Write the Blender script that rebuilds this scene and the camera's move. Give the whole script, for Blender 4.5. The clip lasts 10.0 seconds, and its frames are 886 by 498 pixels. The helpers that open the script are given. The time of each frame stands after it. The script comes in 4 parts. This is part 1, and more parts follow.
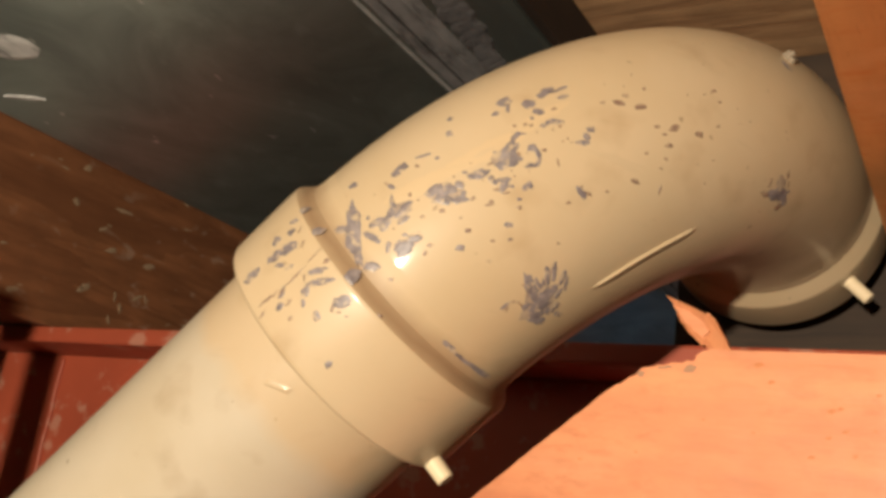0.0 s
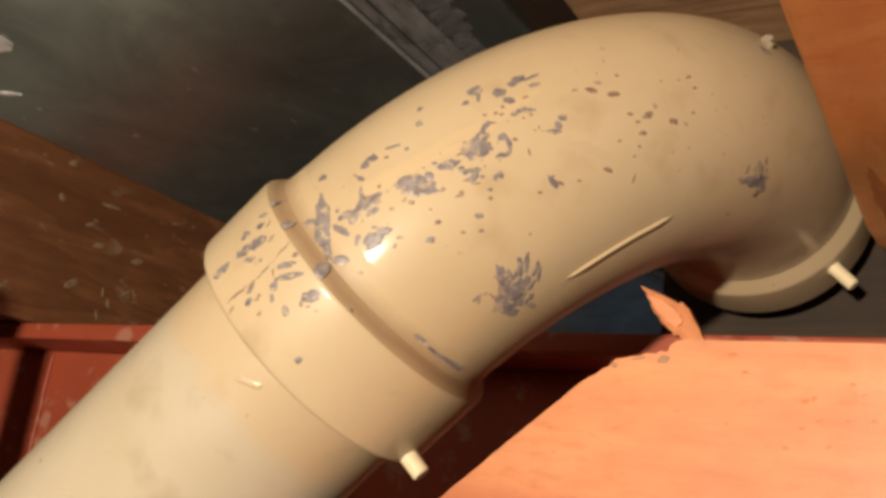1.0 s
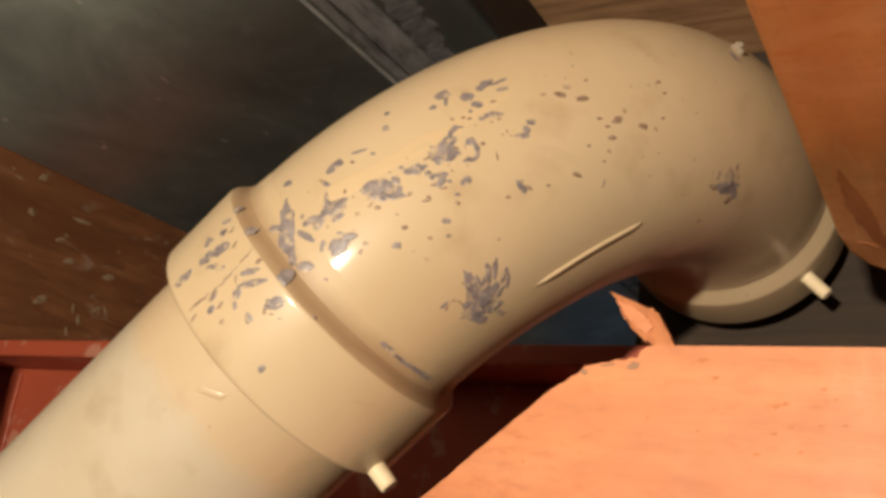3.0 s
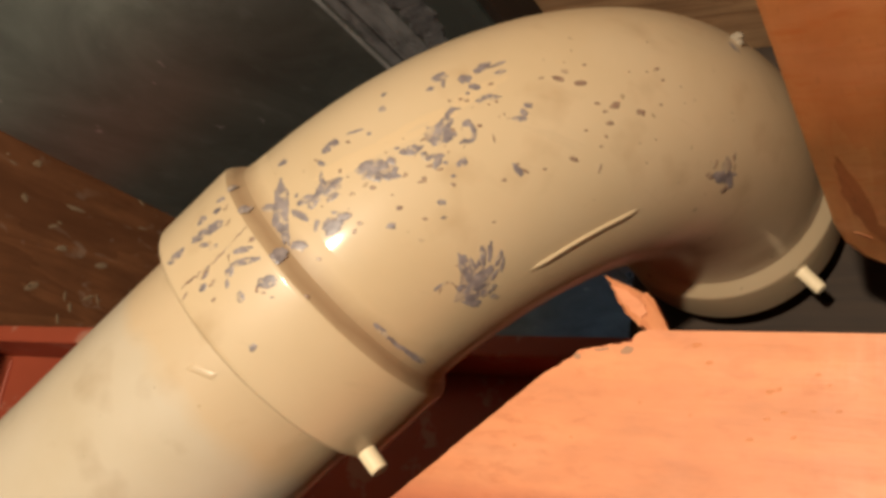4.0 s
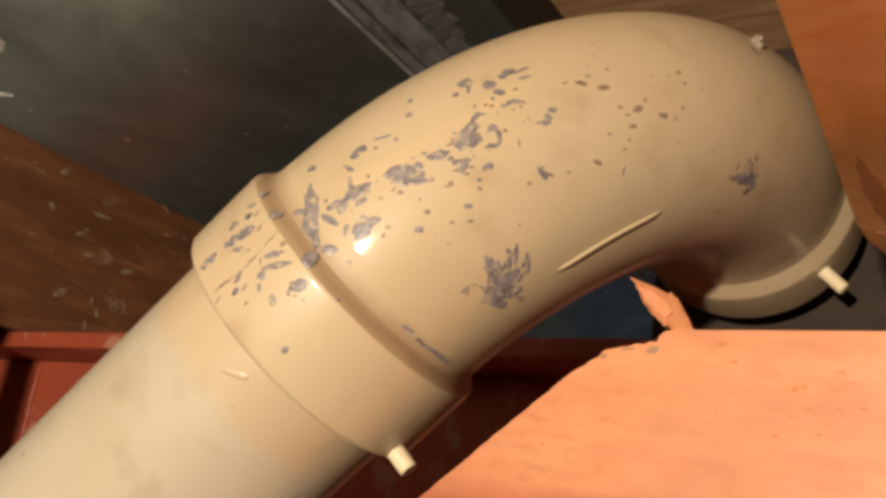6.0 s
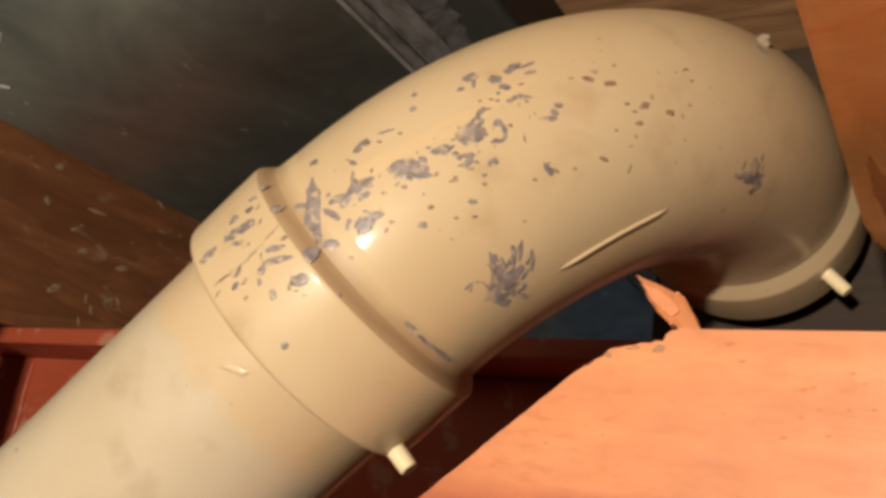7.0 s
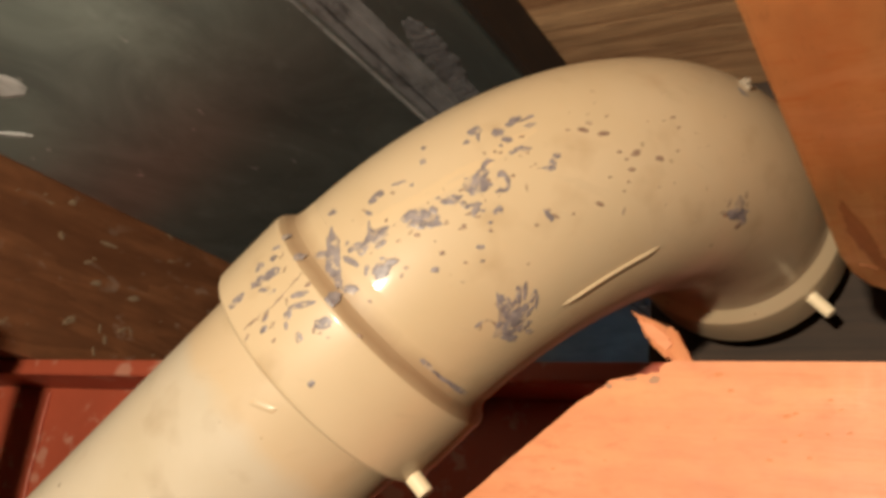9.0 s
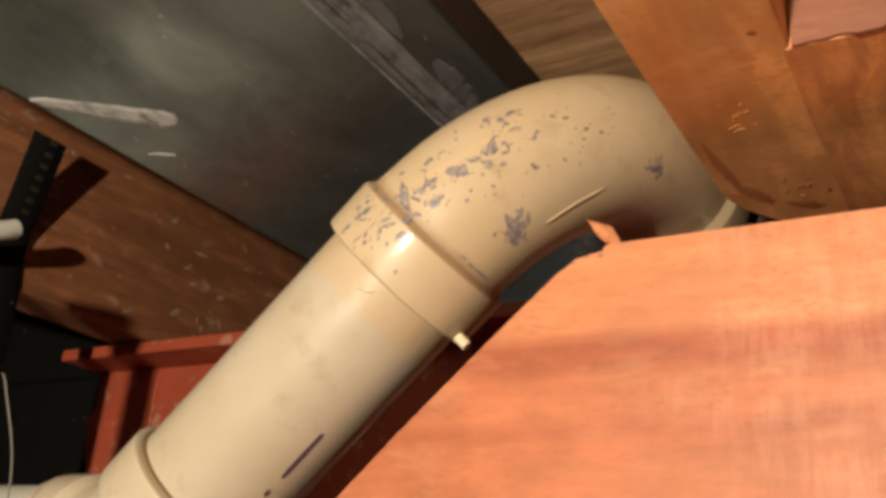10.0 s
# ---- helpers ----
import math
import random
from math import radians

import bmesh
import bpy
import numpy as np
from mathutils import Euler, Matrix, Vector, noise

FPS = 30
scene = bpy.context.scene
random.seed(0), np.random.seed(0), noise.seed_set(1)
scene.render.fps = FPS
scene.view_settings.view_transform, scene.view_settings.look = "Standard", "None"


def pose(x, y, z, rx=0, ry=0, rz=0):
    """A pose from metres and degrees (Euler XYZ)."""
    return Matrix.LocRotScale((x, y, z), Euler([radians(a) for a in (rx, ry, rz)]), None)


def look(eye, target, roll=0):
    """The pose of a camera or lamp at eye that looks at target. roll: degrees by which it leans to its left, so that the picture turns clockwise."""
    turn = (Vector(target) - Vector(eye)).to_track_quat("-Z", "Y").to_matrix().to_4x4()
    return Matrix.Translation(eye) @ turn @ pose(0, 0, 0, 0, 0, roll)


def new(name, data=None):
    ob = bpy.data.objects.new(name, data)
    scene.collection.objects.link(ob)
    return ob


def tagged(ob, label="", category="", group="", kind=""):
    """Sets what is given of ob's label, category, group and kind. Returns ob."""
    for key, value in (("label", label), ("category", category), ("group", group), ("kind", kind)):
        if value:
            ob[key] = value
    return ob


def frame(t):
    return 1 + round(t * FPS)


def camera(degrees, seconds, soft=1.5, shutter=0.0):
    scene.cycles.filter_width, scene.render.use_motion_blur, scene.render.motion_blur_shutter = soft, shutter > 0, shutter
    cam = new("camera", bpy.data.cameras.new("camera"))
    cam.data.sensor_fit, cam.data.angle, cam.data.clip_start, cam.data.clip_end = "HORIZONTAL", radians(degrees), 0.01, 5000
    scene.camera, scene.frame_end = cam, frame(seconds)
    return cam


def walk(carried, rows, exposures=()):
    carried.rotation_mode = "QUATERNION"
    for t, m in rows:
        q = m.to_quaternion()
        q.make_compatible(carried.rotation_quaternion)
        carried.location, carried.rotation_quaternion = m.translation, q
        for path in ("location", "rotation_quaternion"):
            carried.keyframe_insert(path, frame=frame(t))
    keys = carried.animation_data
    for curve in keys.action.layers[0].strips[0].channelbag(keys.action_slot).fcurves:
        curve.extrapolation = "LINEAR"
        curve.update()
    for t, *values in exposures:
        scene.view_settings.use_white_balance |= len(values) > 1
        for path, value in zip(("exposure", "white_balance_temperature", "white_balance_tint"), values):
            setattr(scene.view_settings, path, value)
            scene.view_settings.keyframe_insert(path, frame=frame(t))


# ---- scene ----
cam = camera(50.3, 10.0, soft=3.6, shutter=0.4)
PATH = [
    (0, (0.0974, -0.4181, 1.9480), (-0.9088, 1.2175, 2.5066), 8.28),
    (0.2, (0.0994, -0.4200, 1.9510), (-0.9285, 1.2040, 2.5042), 7.82),
    (0.5, (0.1020, -0.4190, 1.9513), (-0.9301, 1.1991, 2.5139), 7.48),
    (0.8, (0.1032, -0.4152, 1.9516), (-0.9129, 1.2211, 2.4903), 7.37),
    (1, (0.1032, -0.4106, 1.9510), (-0.9056, 1.2306, 2.4883), 7.49),
    (1.2, (0.1040, -0.4107, 1.9534), (-0.8983, 1.2250, 2.5193), 6.48),
    (1.5, (0.1058, -0.4085, 1.9528), (-0.9014, 1.2384, 2.4755), 6.84),
    (1.8, (0.1054, -0.4051, 1.9594), (-0.8869, 1.2515, 2.4803), 6.00),
    (2, (0.1050, -0.4060, 1.9557), (-0.8988, 1.2490, 2.4593), 6.26),
    (2.2, (0.1076, -0.4070, 1.9598), (-0.8999, 1.2405, 2.4800), 5.86),
    (3.3, (0.1032, -0.4005, 1.9462), (-0.8575, 1.2503, 2.5393), 7.54),
    (3.5, (0.1031, -0.3991, 1.9461), (-0.8558, 1.2526, 2.5398), 7.79),
    (3.8, (0.1021, -0.3991, 1.9436), (-0.8581, 1.2555, 2.5271), 7.92),
    (4, (0.1031, -0.4002, 1.9440), (-0.8589, 1.2520, 2.5313), 7.98),
    (4.2, (0.1022, -0.3991, 1.9421), (-0.8682, 1.2495, 2.5257), 8.11),
    (4.5, (0.1017, -0.4006, 1.9386), (-0.8737, 1.2463, 2.5186), 8.18),
    (4.8, (0.1031, -0.4024, 1.9415), (-0.8695, 1.2444, 2.5264), 8.04),
    (5, (0.1018, -0.4014, 1.9424), (-0.8745, 1.2435, 2.5264), 7.94),
    (5.2, (0.1033, -0.4028, 1.9430), (-0.8800, 1.2378, 2.5275), 7.79),
    (5.5, (0.1069, -0.4081, 1.9472), (-0.8845, 1.2256, 2.5370), 7.72),
    (5.7, (0.1047, -0.4060, 1.9441), (-0.8880, 1.2268, 2.5345), 7.76),
    (6.8, (0.1016, -0.4052, 1.9402), (-0.8926, 1.2248, 2.5354), 8.19),
    (7, (0.0988, -0.4032, 1.9408), (-0.8842, 1.2330, 2.5379), 8.33),
    (7.2, (0.0984, -0.4036, 1.9401), (-0.8729, 1.2388, 2.5396), 8.43),
    (7.5, (0.0959, -0.3995, 1.9388), (-0.8624, 1.2501, 2.5391), 8.46),
    (7.8, (0.0948, -0.3976, 1.9391), (-0.8551, 1.2572, 2.5387), 8.31),
    (8, (0.0964, -0.3996, 1.9405), (-0.8532, 1.2507, 2.5527), 8.28),
    (8.2, (0.0975, -0.4026, 1.9402), (-0.8561, 1.2410, 2.5639), 8.28),
    (8.5, (0.0983, -0.4061, 1.9378), (-0.8683, 1.2268, 2.5697), 8.13),
    (8.8, (0.1035, -0.4217, 1.9416), (-0.8875, 1.1878, 2.5952), 8.18),
    (9, (0.1067, -0.4280, 1.9423), (-0.8668, 1.2051, 2.5631), 6.94),
    (9.2, (0.1078, -0.4571, 1.9154), (-0.7242, 1.2161, 2.6284), 4.99),
    (9.3, (0.137, -0.475, 1.906), (-0.717, 1.186, 2.622), 5.4),
    (9.4, (0.158, -0.497, 1.89), (-0.663, 1.169, 2.632), 4.3),
    (9.5, (0.172, -0.522, 1.867), (-0.647, 1.145, 2.609), 3.6),
    (9.6, (0.182, -0.537, 1.851), (-0.694, 1.115, 2.56), 4.2),
    (9.7, (0.186, -0.548, 1.833), (-0.746, 1.07, 2.549), 4.9),
    (9.8, (0.189, -0.556, 1.82), (-0.791, 1.026, 2.554), 5.1),
    (9.9, (0.191, -0.565, 1.821), (-0.809, 1.009, 2.547), 5.2),
    (10, (0.188, -0.569, 1.822), (-0.797, 1.006, 2.564), 4.8),
]
walk(cam, [(t, look(eye, target, roll)) for t, eye, target, roll in PATH], [(0.0, 0.07), (2.0, 0.05), (3.5, 0.0), (8.5, 0.02), (9.0, 0.10), (9.5, 0.02), (10.0, 0.03)])

# ---- light: a work torch behind the camera, an added spot for the duct's sheen, a small window ----
world = bpy.data.worlds.new("world")
world.use_nodes = True
scene.world = world
world.node_tree.nodes["Background"].inputs[0].default_value = (0.6, 0.75, 1.0, 1)
world.node_tree.nodes["Background"].inputs[1].default_value = 0.1


def lamp(name, kind, place, target, energy, colour):
    data = bpy.data.lights.new(name, kind)
    data.energy, data.color = energy, colour
    ob = new(name, data)
    ob.matrix_world = look(place, target)
    return data


torch = lamp("torch_light", "SPOT", (0.10, -1.17, 1.886), (0.02, -0.05, 2.05), 59.2, (1.0, 0.835, 0.64))
torch.shadow_soft_size, torch.spot_size, torch.spot_blend = 0.016, radians(130), 0.5
# added spot: its pool on the floor beyond the beam brightens the duct by reflection
cellar = lamp("duct_sheen_lamp", "SPOT", (-0.90, 0.84, 1.92), (-0.90, 0.84, 0.0), 1650.0, (1.0, 0.86, 0.70))
cellar.shadow_soft_size, cellar.spot_size, cellar.spot_blend = 0.06, radians(27), 1.0
daylight = lamp("window_light", "AREA", (-0.57, 2.98, 0.97), (-0.3, 0.3, 1.9), 0.085, (0.16, 0.52, 1.0))
daylight.shape, daylight.size, daylight.size_y = "RECTANGLE", 0.36, 0.34


# ---- the line of the drain ----
AXIS = Vector((0.7061, 0.0290, 0.7075)).normalized()      # the way up the sloping drain pipe
RIM = Vector((-0.100, -0.1542, 2.0006))               # the lower rim of the elbow's socket, on the pipe's axis
SIDE = Vector((AXIS.z, 0.0, -AXIS.x)).normalized()
AWAY = SIDE.cross(AXIS) if SIDE.cross(AXIS).y > 0 else AXIS.cross(SIDE)


# ---- materials ----
def material(name, rough=0.6, metal=0.0):
    m = bpy.data.materials.new(name)
    m.use_nodes = True
    b = m.node_tree.nodes["Principled BSDF"]
    b.inputs["Roughness"].default_value, b.inputs["Metallic"].default_value = rough, metal
    return m, m.node_tree, b


def node(tree, kind, **values):
    n = tree.nodes.new(kind)
    for key, value in values.items():
        n.inputs[key.replace("_", " ")].default_value = value
    return n


def coords(tree, scale=(1, 1, 1), turn=(0, 0, 0), shift=(0, 0, 0)):
    c = tree.nodes.new("ShaderNodeTexCoord")
    m = node(tree, "ShaderNodeMapping", Scale=scale, Rotation=[radians(a) for a in turn], Location=shift)
    tree.links.new(c.outputs["Object"], m.inputs["Vector"])
    return m.outputs["Vector"]


def noise_tex(tree, vector, scale, detail=4.0, rough=0.55, distort=0.0):
    n = node(tree, "ShaderNodeTexNoise", Scale=scale, Detail=detail, Roughness=rough, Distortion=distort)
    tree.links.new(vector, n.inputs["Vector"])
    return n.outputs["Fac"]


def ramp(tree, fac, *stops):
    r = tree.nodes.new("ShaderNodeValToRGB")
    while len(r.color_ramp.elements) < len(stops):
        r.color_ramp.elements.new(0.5)
    for e, (at, c) in zip(r.color_ramp.elements, stops):
        e.position, e.color = at, (c, c, c, 1) if isinstance(c, (int, float)) else (*c, 1)
    tree.links.new(fac, r.inputs["Fac"])
    return r.outputs["Color"]


def mix(tree, fac, a, b, blend="MIX"):
    n = tree.nodes.new("ShaderNodeMix")
    n.data_type, n.blend_type = "RGBA", blend
    for socket, value in ((n.inputs[0], fac), (n.inputs[6], a), (n.inputs[7], b)):
        if isinstance(value, (int, float)):
            socket.default_value = value
        elif isinstance(value, tuple):
            socket.default_value = (*value, 1)
        else:
            tree.links.new(value, socket)
    return n.outputs[2]


def maths(tree, op, a, b=0.0):
    n = tree.nodes.new("ShaderNodeMath")
    n.operation = op
    for socket, value in zip(n.inputs, (a, b)):
        if isinstance(value, (int, float)):
            socket.default_value = value
        else:
            tree.links.new(value, socket)
    return n.outputs[0]


def bump(tree, shader, height, strength=0.3, distance=0.001):
    n = node(tree, "ShaderNodeBump", Strength=strength, Distance=distance)
    tree.links.new(height, n.inputs["Height"])
    tree.links.new(n.outputs[0], shader.inputs["Normal"])


def wood(name, dark, light, grain=(1, 25, 25), rough=0.6, rings=1.0, saw=None, flecks=0.0, streak=None, turn=(0, 0, 0), shift=(0, 0, 0), bands=(), chatter=0.0, pore=0.55, flame=0.0, ripple=0.16, speckle=0.0):
    """Sawn timber: long fibres along the axis of the small grain value, broad growth bands, pores, and if asked for saw marks, pale flecks and dark streaks."""
    m, t, b = material(name, rough)
    v = coords(t, grain, turn, shift)
    plain = coords(t)
    broad = noise_tex(t, v, 1.6 * rings, 3, 0.5, 0.6)
    fine = noise_tex(t, v, 9.0, 6, 0.65, 0.2)
    wave = maths(t, "FRACT", maths(t, "MULTIPLY", broad, 7.0))
    tone = maths(t, "ADD", maths(t, "MULTIPLY", broad, 0.75), maths(t, "ADD", maths(t, "MULTIPLY", wave, ripple), maths(t, "MULTIPLY", fine, 0.3)))
    colour = ramp(t, tone, (0.35, dark), (0.85, light))
    blot = noise_tex(t, plain, 14.0, 3)
    colour = mix(t, 0.35, colour, ramp(t, blot, (0.3, 0.45), (0.7, 1.0)), "MULTIPLY")
    pores = noise_tex(t, coords(t, tuple(g * 6 for g in grain), turn, shift), 12.0, 2)
    colour = mix(t, ramp(t, pores, (0.64, 0.0), (0.72, pore)), colour, tuple(c * 0.45 for c in dark))
    mottle = noise_tex(t, coords(t, tuple(0.35 if g == min(grain) else 1.0 for g in grain)), 85.0, 5, 0.6)
    colour = mix(t, 0.55, colour, ramp(t, mottle, (0.32, 0.62), (0.68, 1.12)), "MULTIPLY")
    for low, high, amount in bands:
        parts = t.nodes.new("ShaderNodeSeparateXYZ")
        t.links.new(plain, parts.inputs[0])
        level = maths(t, "ADD", parts.outputs[2], maths(t, "MULTIPLY", maths(t, "SUBTRACT", noise_tex(t, coords(t, (1, 0, 0)), 22.0, 4, 0.55), 0.5), 0.0018))
        inside = maths(t, "MULTIPLY", ramp(t, maths(t, "ADD", level, 0.5 - low), (0.4990, 0.0), (0.5010, 1.0)), ramp(t, maths(t, "ADD", level, 0.5 - high), (0.4994, 1.0), (0.5006, 0.0)))
        colour = mix(t, maths(t, "MULTIPLY", inside, amount), colour, mix(t, 1.0, colour, (0.70, 0.52, 0.54), "MULTIPLY"))
    if flame:
        drift = noise_tex(t, coords(t, (1, 0.42, 1), (0, 0, -18)), 13.0, 3, 0.42, 0.7)
        crest = maths(t, "SINE", maths(t, "MULTIPLY", drift, 17.0))
        feather = maths(t, "ADD", maths(t, "MULTIPLY", crest, 0.5), maths(t, "MULTIPLY", fine, 0.35))
        colour = mix(t, ramp(t, feather, (0.05, 0.0), (0.32, flame * 0.35), (0.48, flame * 0.85), (0.66, flame)), colour, tuple(c * 0.45 for c in dark))
    if streak:
        band = noise_tex(t, coords(t, streak), 3.0, 3, 0.5, 0.3)
        colour = mix(t, ramp(t, band, (0.52, 0.0), (0.6, 0.6)), colour, tuple(c * 0.8 for c in dark))
    height = maths(t, "ADD", fine, maths(t, "MULTIPLY", wave, 0.3))
    if saw:
        marks = noise_tex(t, coords(t, saw), 10.0, 3, 0.6)
        height = maths(t, "ADD", height, maths(t, "MULTIPLY", marks, 0.09))
        b.inputs["Specular IOR Level"].default_value = 0.5
        t.links.new(ramp(t, marks, (0.4, rough + 0.02), (0.62, rough - 0.02)), b.inputs["Roughness"])
    if chatter:
        strokes = noise_tex(t, coords(t, (16, 1, 2.6)), 8.0, 4, 0.7)
        place = t.nodes.new("ShaderNodeSeparateXYZ")
        t.links.new(plain, place.inputs[0])
        field = maths(t, "ADD", noise_tex(t, coords(t, (1, 1, 1.6)), 22.0, 3, 0.55, 0.4), maths(t, "MULTIPLY", maths(t, "SUBTRACT", maths(t, "MINIMUM", place.outputs[0], -0.27), -0.325), 3.6))
        colour = mix(t, maths(t, "MULTIPLY", ramp(t, strokes, (0.42, 0.0), (0.72, chatter)), ramp(t, field, (0.48, 0.0), (0.68, 1.0))), colour, (0.84, 0.47, 0.31))
    if speckle:
        spots = noise_tex(t, coords(t, (0.45, 1, 1)), 360.0, 2, 0.5, 0.3)
        field = noise_tex(t, coords(t, (0.7, 1, 1)), 17.0, 3, 0.55)
        colour = mix(t, maths(t, "MULTIPLY", ramp(t, spots, (0.52, 0.0), (0.74, speckle)), ramp(t, field, (0.34, 0.15), (0.60, 1.0))), colour, tuple(c * k for c, k in zip(dark, (0.68, 0.58, 0.44))))
        worn = noise_tex(t, coords(t, (0.4, 1, 1.3), (0, 0, 0), (0.7, 0.2, 0.4)), 58.0, 4, 0.6, 0.4)
        colour = mix(t, maths(t, "MULTIPLY", ramp(t, worn, (0.50, 0.0), (0.72, speckle * 0.6)), ramp(t, field, (0.40, 0.05), (0.62, 0.7))), colour, (0.93, 0.53, 0.30))
    if flecks:
        spots = noise_tex(t, coords(t, (1, 0.45, 1.2)), 75.0, 3, 0.6, 0.6)
        area = noise_tex(t, plain, 9.0, 2)
        amount = maths(t, "MULTIPLY", ramp(t, spots, (0.60, 0.0), (0.67, 1.0)), ramp(t, area, (0.42, 0.0), (0.6, flecks)))
        colour = mix(t, amount, colour, (0.55, 0.48, 0.38))
    t.links.new(colour, b.inputs["Base Color"])
    bump(t, b, height, 0.35, 0.0008)
    return m


def plastic(name, colour, rough=0.32, dirt=0.25, joint=None, coat=0.0, groove=None):
    """Moulded pipe plastic with faint scuffs and specks; joint: how far up the pipe the tanned band of cement begins."""
    m, t, b = material(name, rough)
    v = coords(t)
    cloud = noise_tex(t, v, 22.0, 4)
    base = mix(t, ramp(t, cloud, (0.35, 0.0), (0.75, dirt)), colour, tuple(c * k for c, k in zip(colour, (0.80, 0.74, 0.60))))
    scuff = noise_tex(t, coords(t, (1, 1, 6), (0, 45, 0)), 30.0, 3)
    base = mix(t, ramp(t, scuff, (0.68, 0.0), (0.75, 0.12)), base, tuple(c * 0.55 for c in colour))
    specks = noise_tex(t, v, 190.0, 1)
    base = mix(t, ramp(t, specks, (0.765, 0.0), (0.79, 0.5)), base, (0.20, 0.13, 0.08))
    smudge = noise_tex(t, coords(t, (1, 1, 1), (0, 0, 0), (3.1, 1.7, 0.4)), 48.0, 3, 0.5)
    base = mix(t, ramp(t, smudge, (0.58, 0.0), (0.76, dirt)), base, tuple(c * k for c, k in zip(colour, (0.62, 0.52, 0.42))))
    gloss = ramp(t, cloud, (0.3, rough - 0.06), (0.7, rough + 0.10))
    if joint:
        along = t.nodes.new("ShaderNodeVectorMath")
        along.operation = "DOT_PRODUCT"
        t.links.new(v, along.inputs[0])
        along.inputs[1].default_value = AXIS
        edge = maths(t, "ADD", along.outputs["Value"], maths(t, "MULTIPLY", maths(t, "SUBTRACT", noise_tex(t, v, 28.0, 3), 0.5), 0.022))
        base = mix(t, ramp(t, maths(t, "ADD", edge, 0.5 - joint), (0.497, 0.0), (0.503, 0.45)), base, (0.58, 0.40, 0.20))
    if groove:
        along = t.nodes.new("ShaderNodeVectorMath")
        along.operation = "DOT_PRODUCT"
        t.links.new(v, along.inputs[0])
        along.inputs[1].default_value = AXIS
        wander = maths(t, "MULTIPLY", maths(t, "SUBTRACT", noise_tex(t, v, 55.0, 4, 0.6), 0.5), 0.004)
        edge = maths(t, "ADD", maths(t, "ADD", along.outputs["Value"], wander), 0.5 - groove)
        # brown band round the shoulder, sharp at the socket, fading into the bend
        brown_band = ramp(t, edge, (0.4955, 0.0), (0.4975, 0.95), (0.5020, 0.9), (0.5040, 0.45), (0.5075, 0.0))
        base = mix(t, brown_band, base, (0.31, 0.205, 0.115))
    t.links.new(base, b.inputs["Base Color"])
    t.links.new(gloss, b.inputs["Roughness"])
    b.inputs["Specular IOR Level"].default_value = 0.4
    b.inputs["Coat Weight"].default_value, b.inputs["Coat Roughness"].default_value = coat, 0.14
    bump(t, b, noise_tex(t, v, 60.0, 3), 0.10, 0.001)
    return m


def primer(name, dark=(0.125, 0.108, 0.118), light=(0.32, 0.28, 0.272)):
    """Dried purple primer, worn thin so that the cream plastic shows in places."""
    m, t, b = material(name, 0.42)
    v = coords(t)
    film = noise_tex(t, v, 240.0, 4, 0.6)
    thin = noise_tex(t, v, 380.0, 4, 0.65)
    tone = ramp(t, film, (0.30, dark), (0.72, light))
    t.links.new(mix(t, ramp(t, thin, (0.54, 0.0), (0.62, 0.85)), tone, (0.54, 0.43, 0.28)), b.inputs["Base Color"])
    return m


def painted_metal(name, colour, worn, rough=0.5):
    m, t, b = material(name, rough)
    v = coords(t)
    cloud = noise_tex(t, v, 12.0, 5)
    chips = noise_tex(t, v, 55.0, 4, 0.6)
    base = mix(t, ramp(t, cloud, (0.35, 0.0), (0.7, 0.5)), colour, tuple(c * 0.6 for c in colour))
    base = mix(t, ramp(t, chips, (0.57, 0.0), (0.66, 0.65)), base, worn)
    t.links.new(base, b.inputs["Base Color"])
    bump(t, b, chips, 0.25, 0.0008)
    return m


def sheet_metal(name, colour, rough=0.42):
    m, t, b = material(name, rough, 0.62)
    v = coords(t)
    cloud = noise_tex(t, coords(t, (1, 0.6, 1)), 16.0, 5, 0.6, 0.8)
    spot = noise_tex(t, coords(t, (1, 0.5, 1)), 85.0, 4, 0.6)
    dust = noise_tex(t, coords(t, (1, 0.35, 1), (0, 0, 25)), 130.0, 2, 0.5)
    base = mix(t, ramp(t, cloud, (0.36, 0.0), (0.64, 1.0)), colour, tuple(c * 0.58 for c in colour))
    base = mix(t, ramp(t, spot, (0.60, 0.0), (0.74, 0.25)), base, tuple(c * 1.5 for c in colour))
    base = mix(t, ramp(t, dust, (0.735, 0.0), (0.77, 0.5)), base, (0.6, 0.58, 0.54))
    t.links.new(base, b.inputs["Base Color"])
    t.links.new(ramp(t, cloud, (0.35, rough - 0.04), (0.7, rough + 0.06)), b.inputs["Roughness"])
    bump(t, b, noise_tex(t, v, 7.0, 2), 0.04, 0.003)
    return m


def mastic_paint(name, colour, low=0.3, way=(1, 0.30, 1)):
    """Brushed duct sealant: strokes drawn out along the seam, soft clumps and thin places."""
    m, t, b = material(name, 0.55)
    brush = noise_tex(t, coords(t, way), 230.0, 6, 0.7, 0.3)
    clump = noise_tex(t, coords(t, (1, 0.5, 1)), 55.0, 4, 0.6)
    tone = maths(t, "ADD", maths(t, "MULTIPLY", brush, 0.5), maths(t, "MULTIPLY", clump, 0.5))
    t.links.new(ramp(t, tone, (0.38, tuple(c * low for c in colour)), (0.50, tuple(c * 0.75 for c in colour)), (0.64, colour)), b.inputs["Base Color"])
    t.links.new(ramp(t, clump, (0.4, 0.25), (0.6, 0.5)), b.inputs["Roughness"])
    bump(t, b, tone, 0.6, 0.0015)
    return m


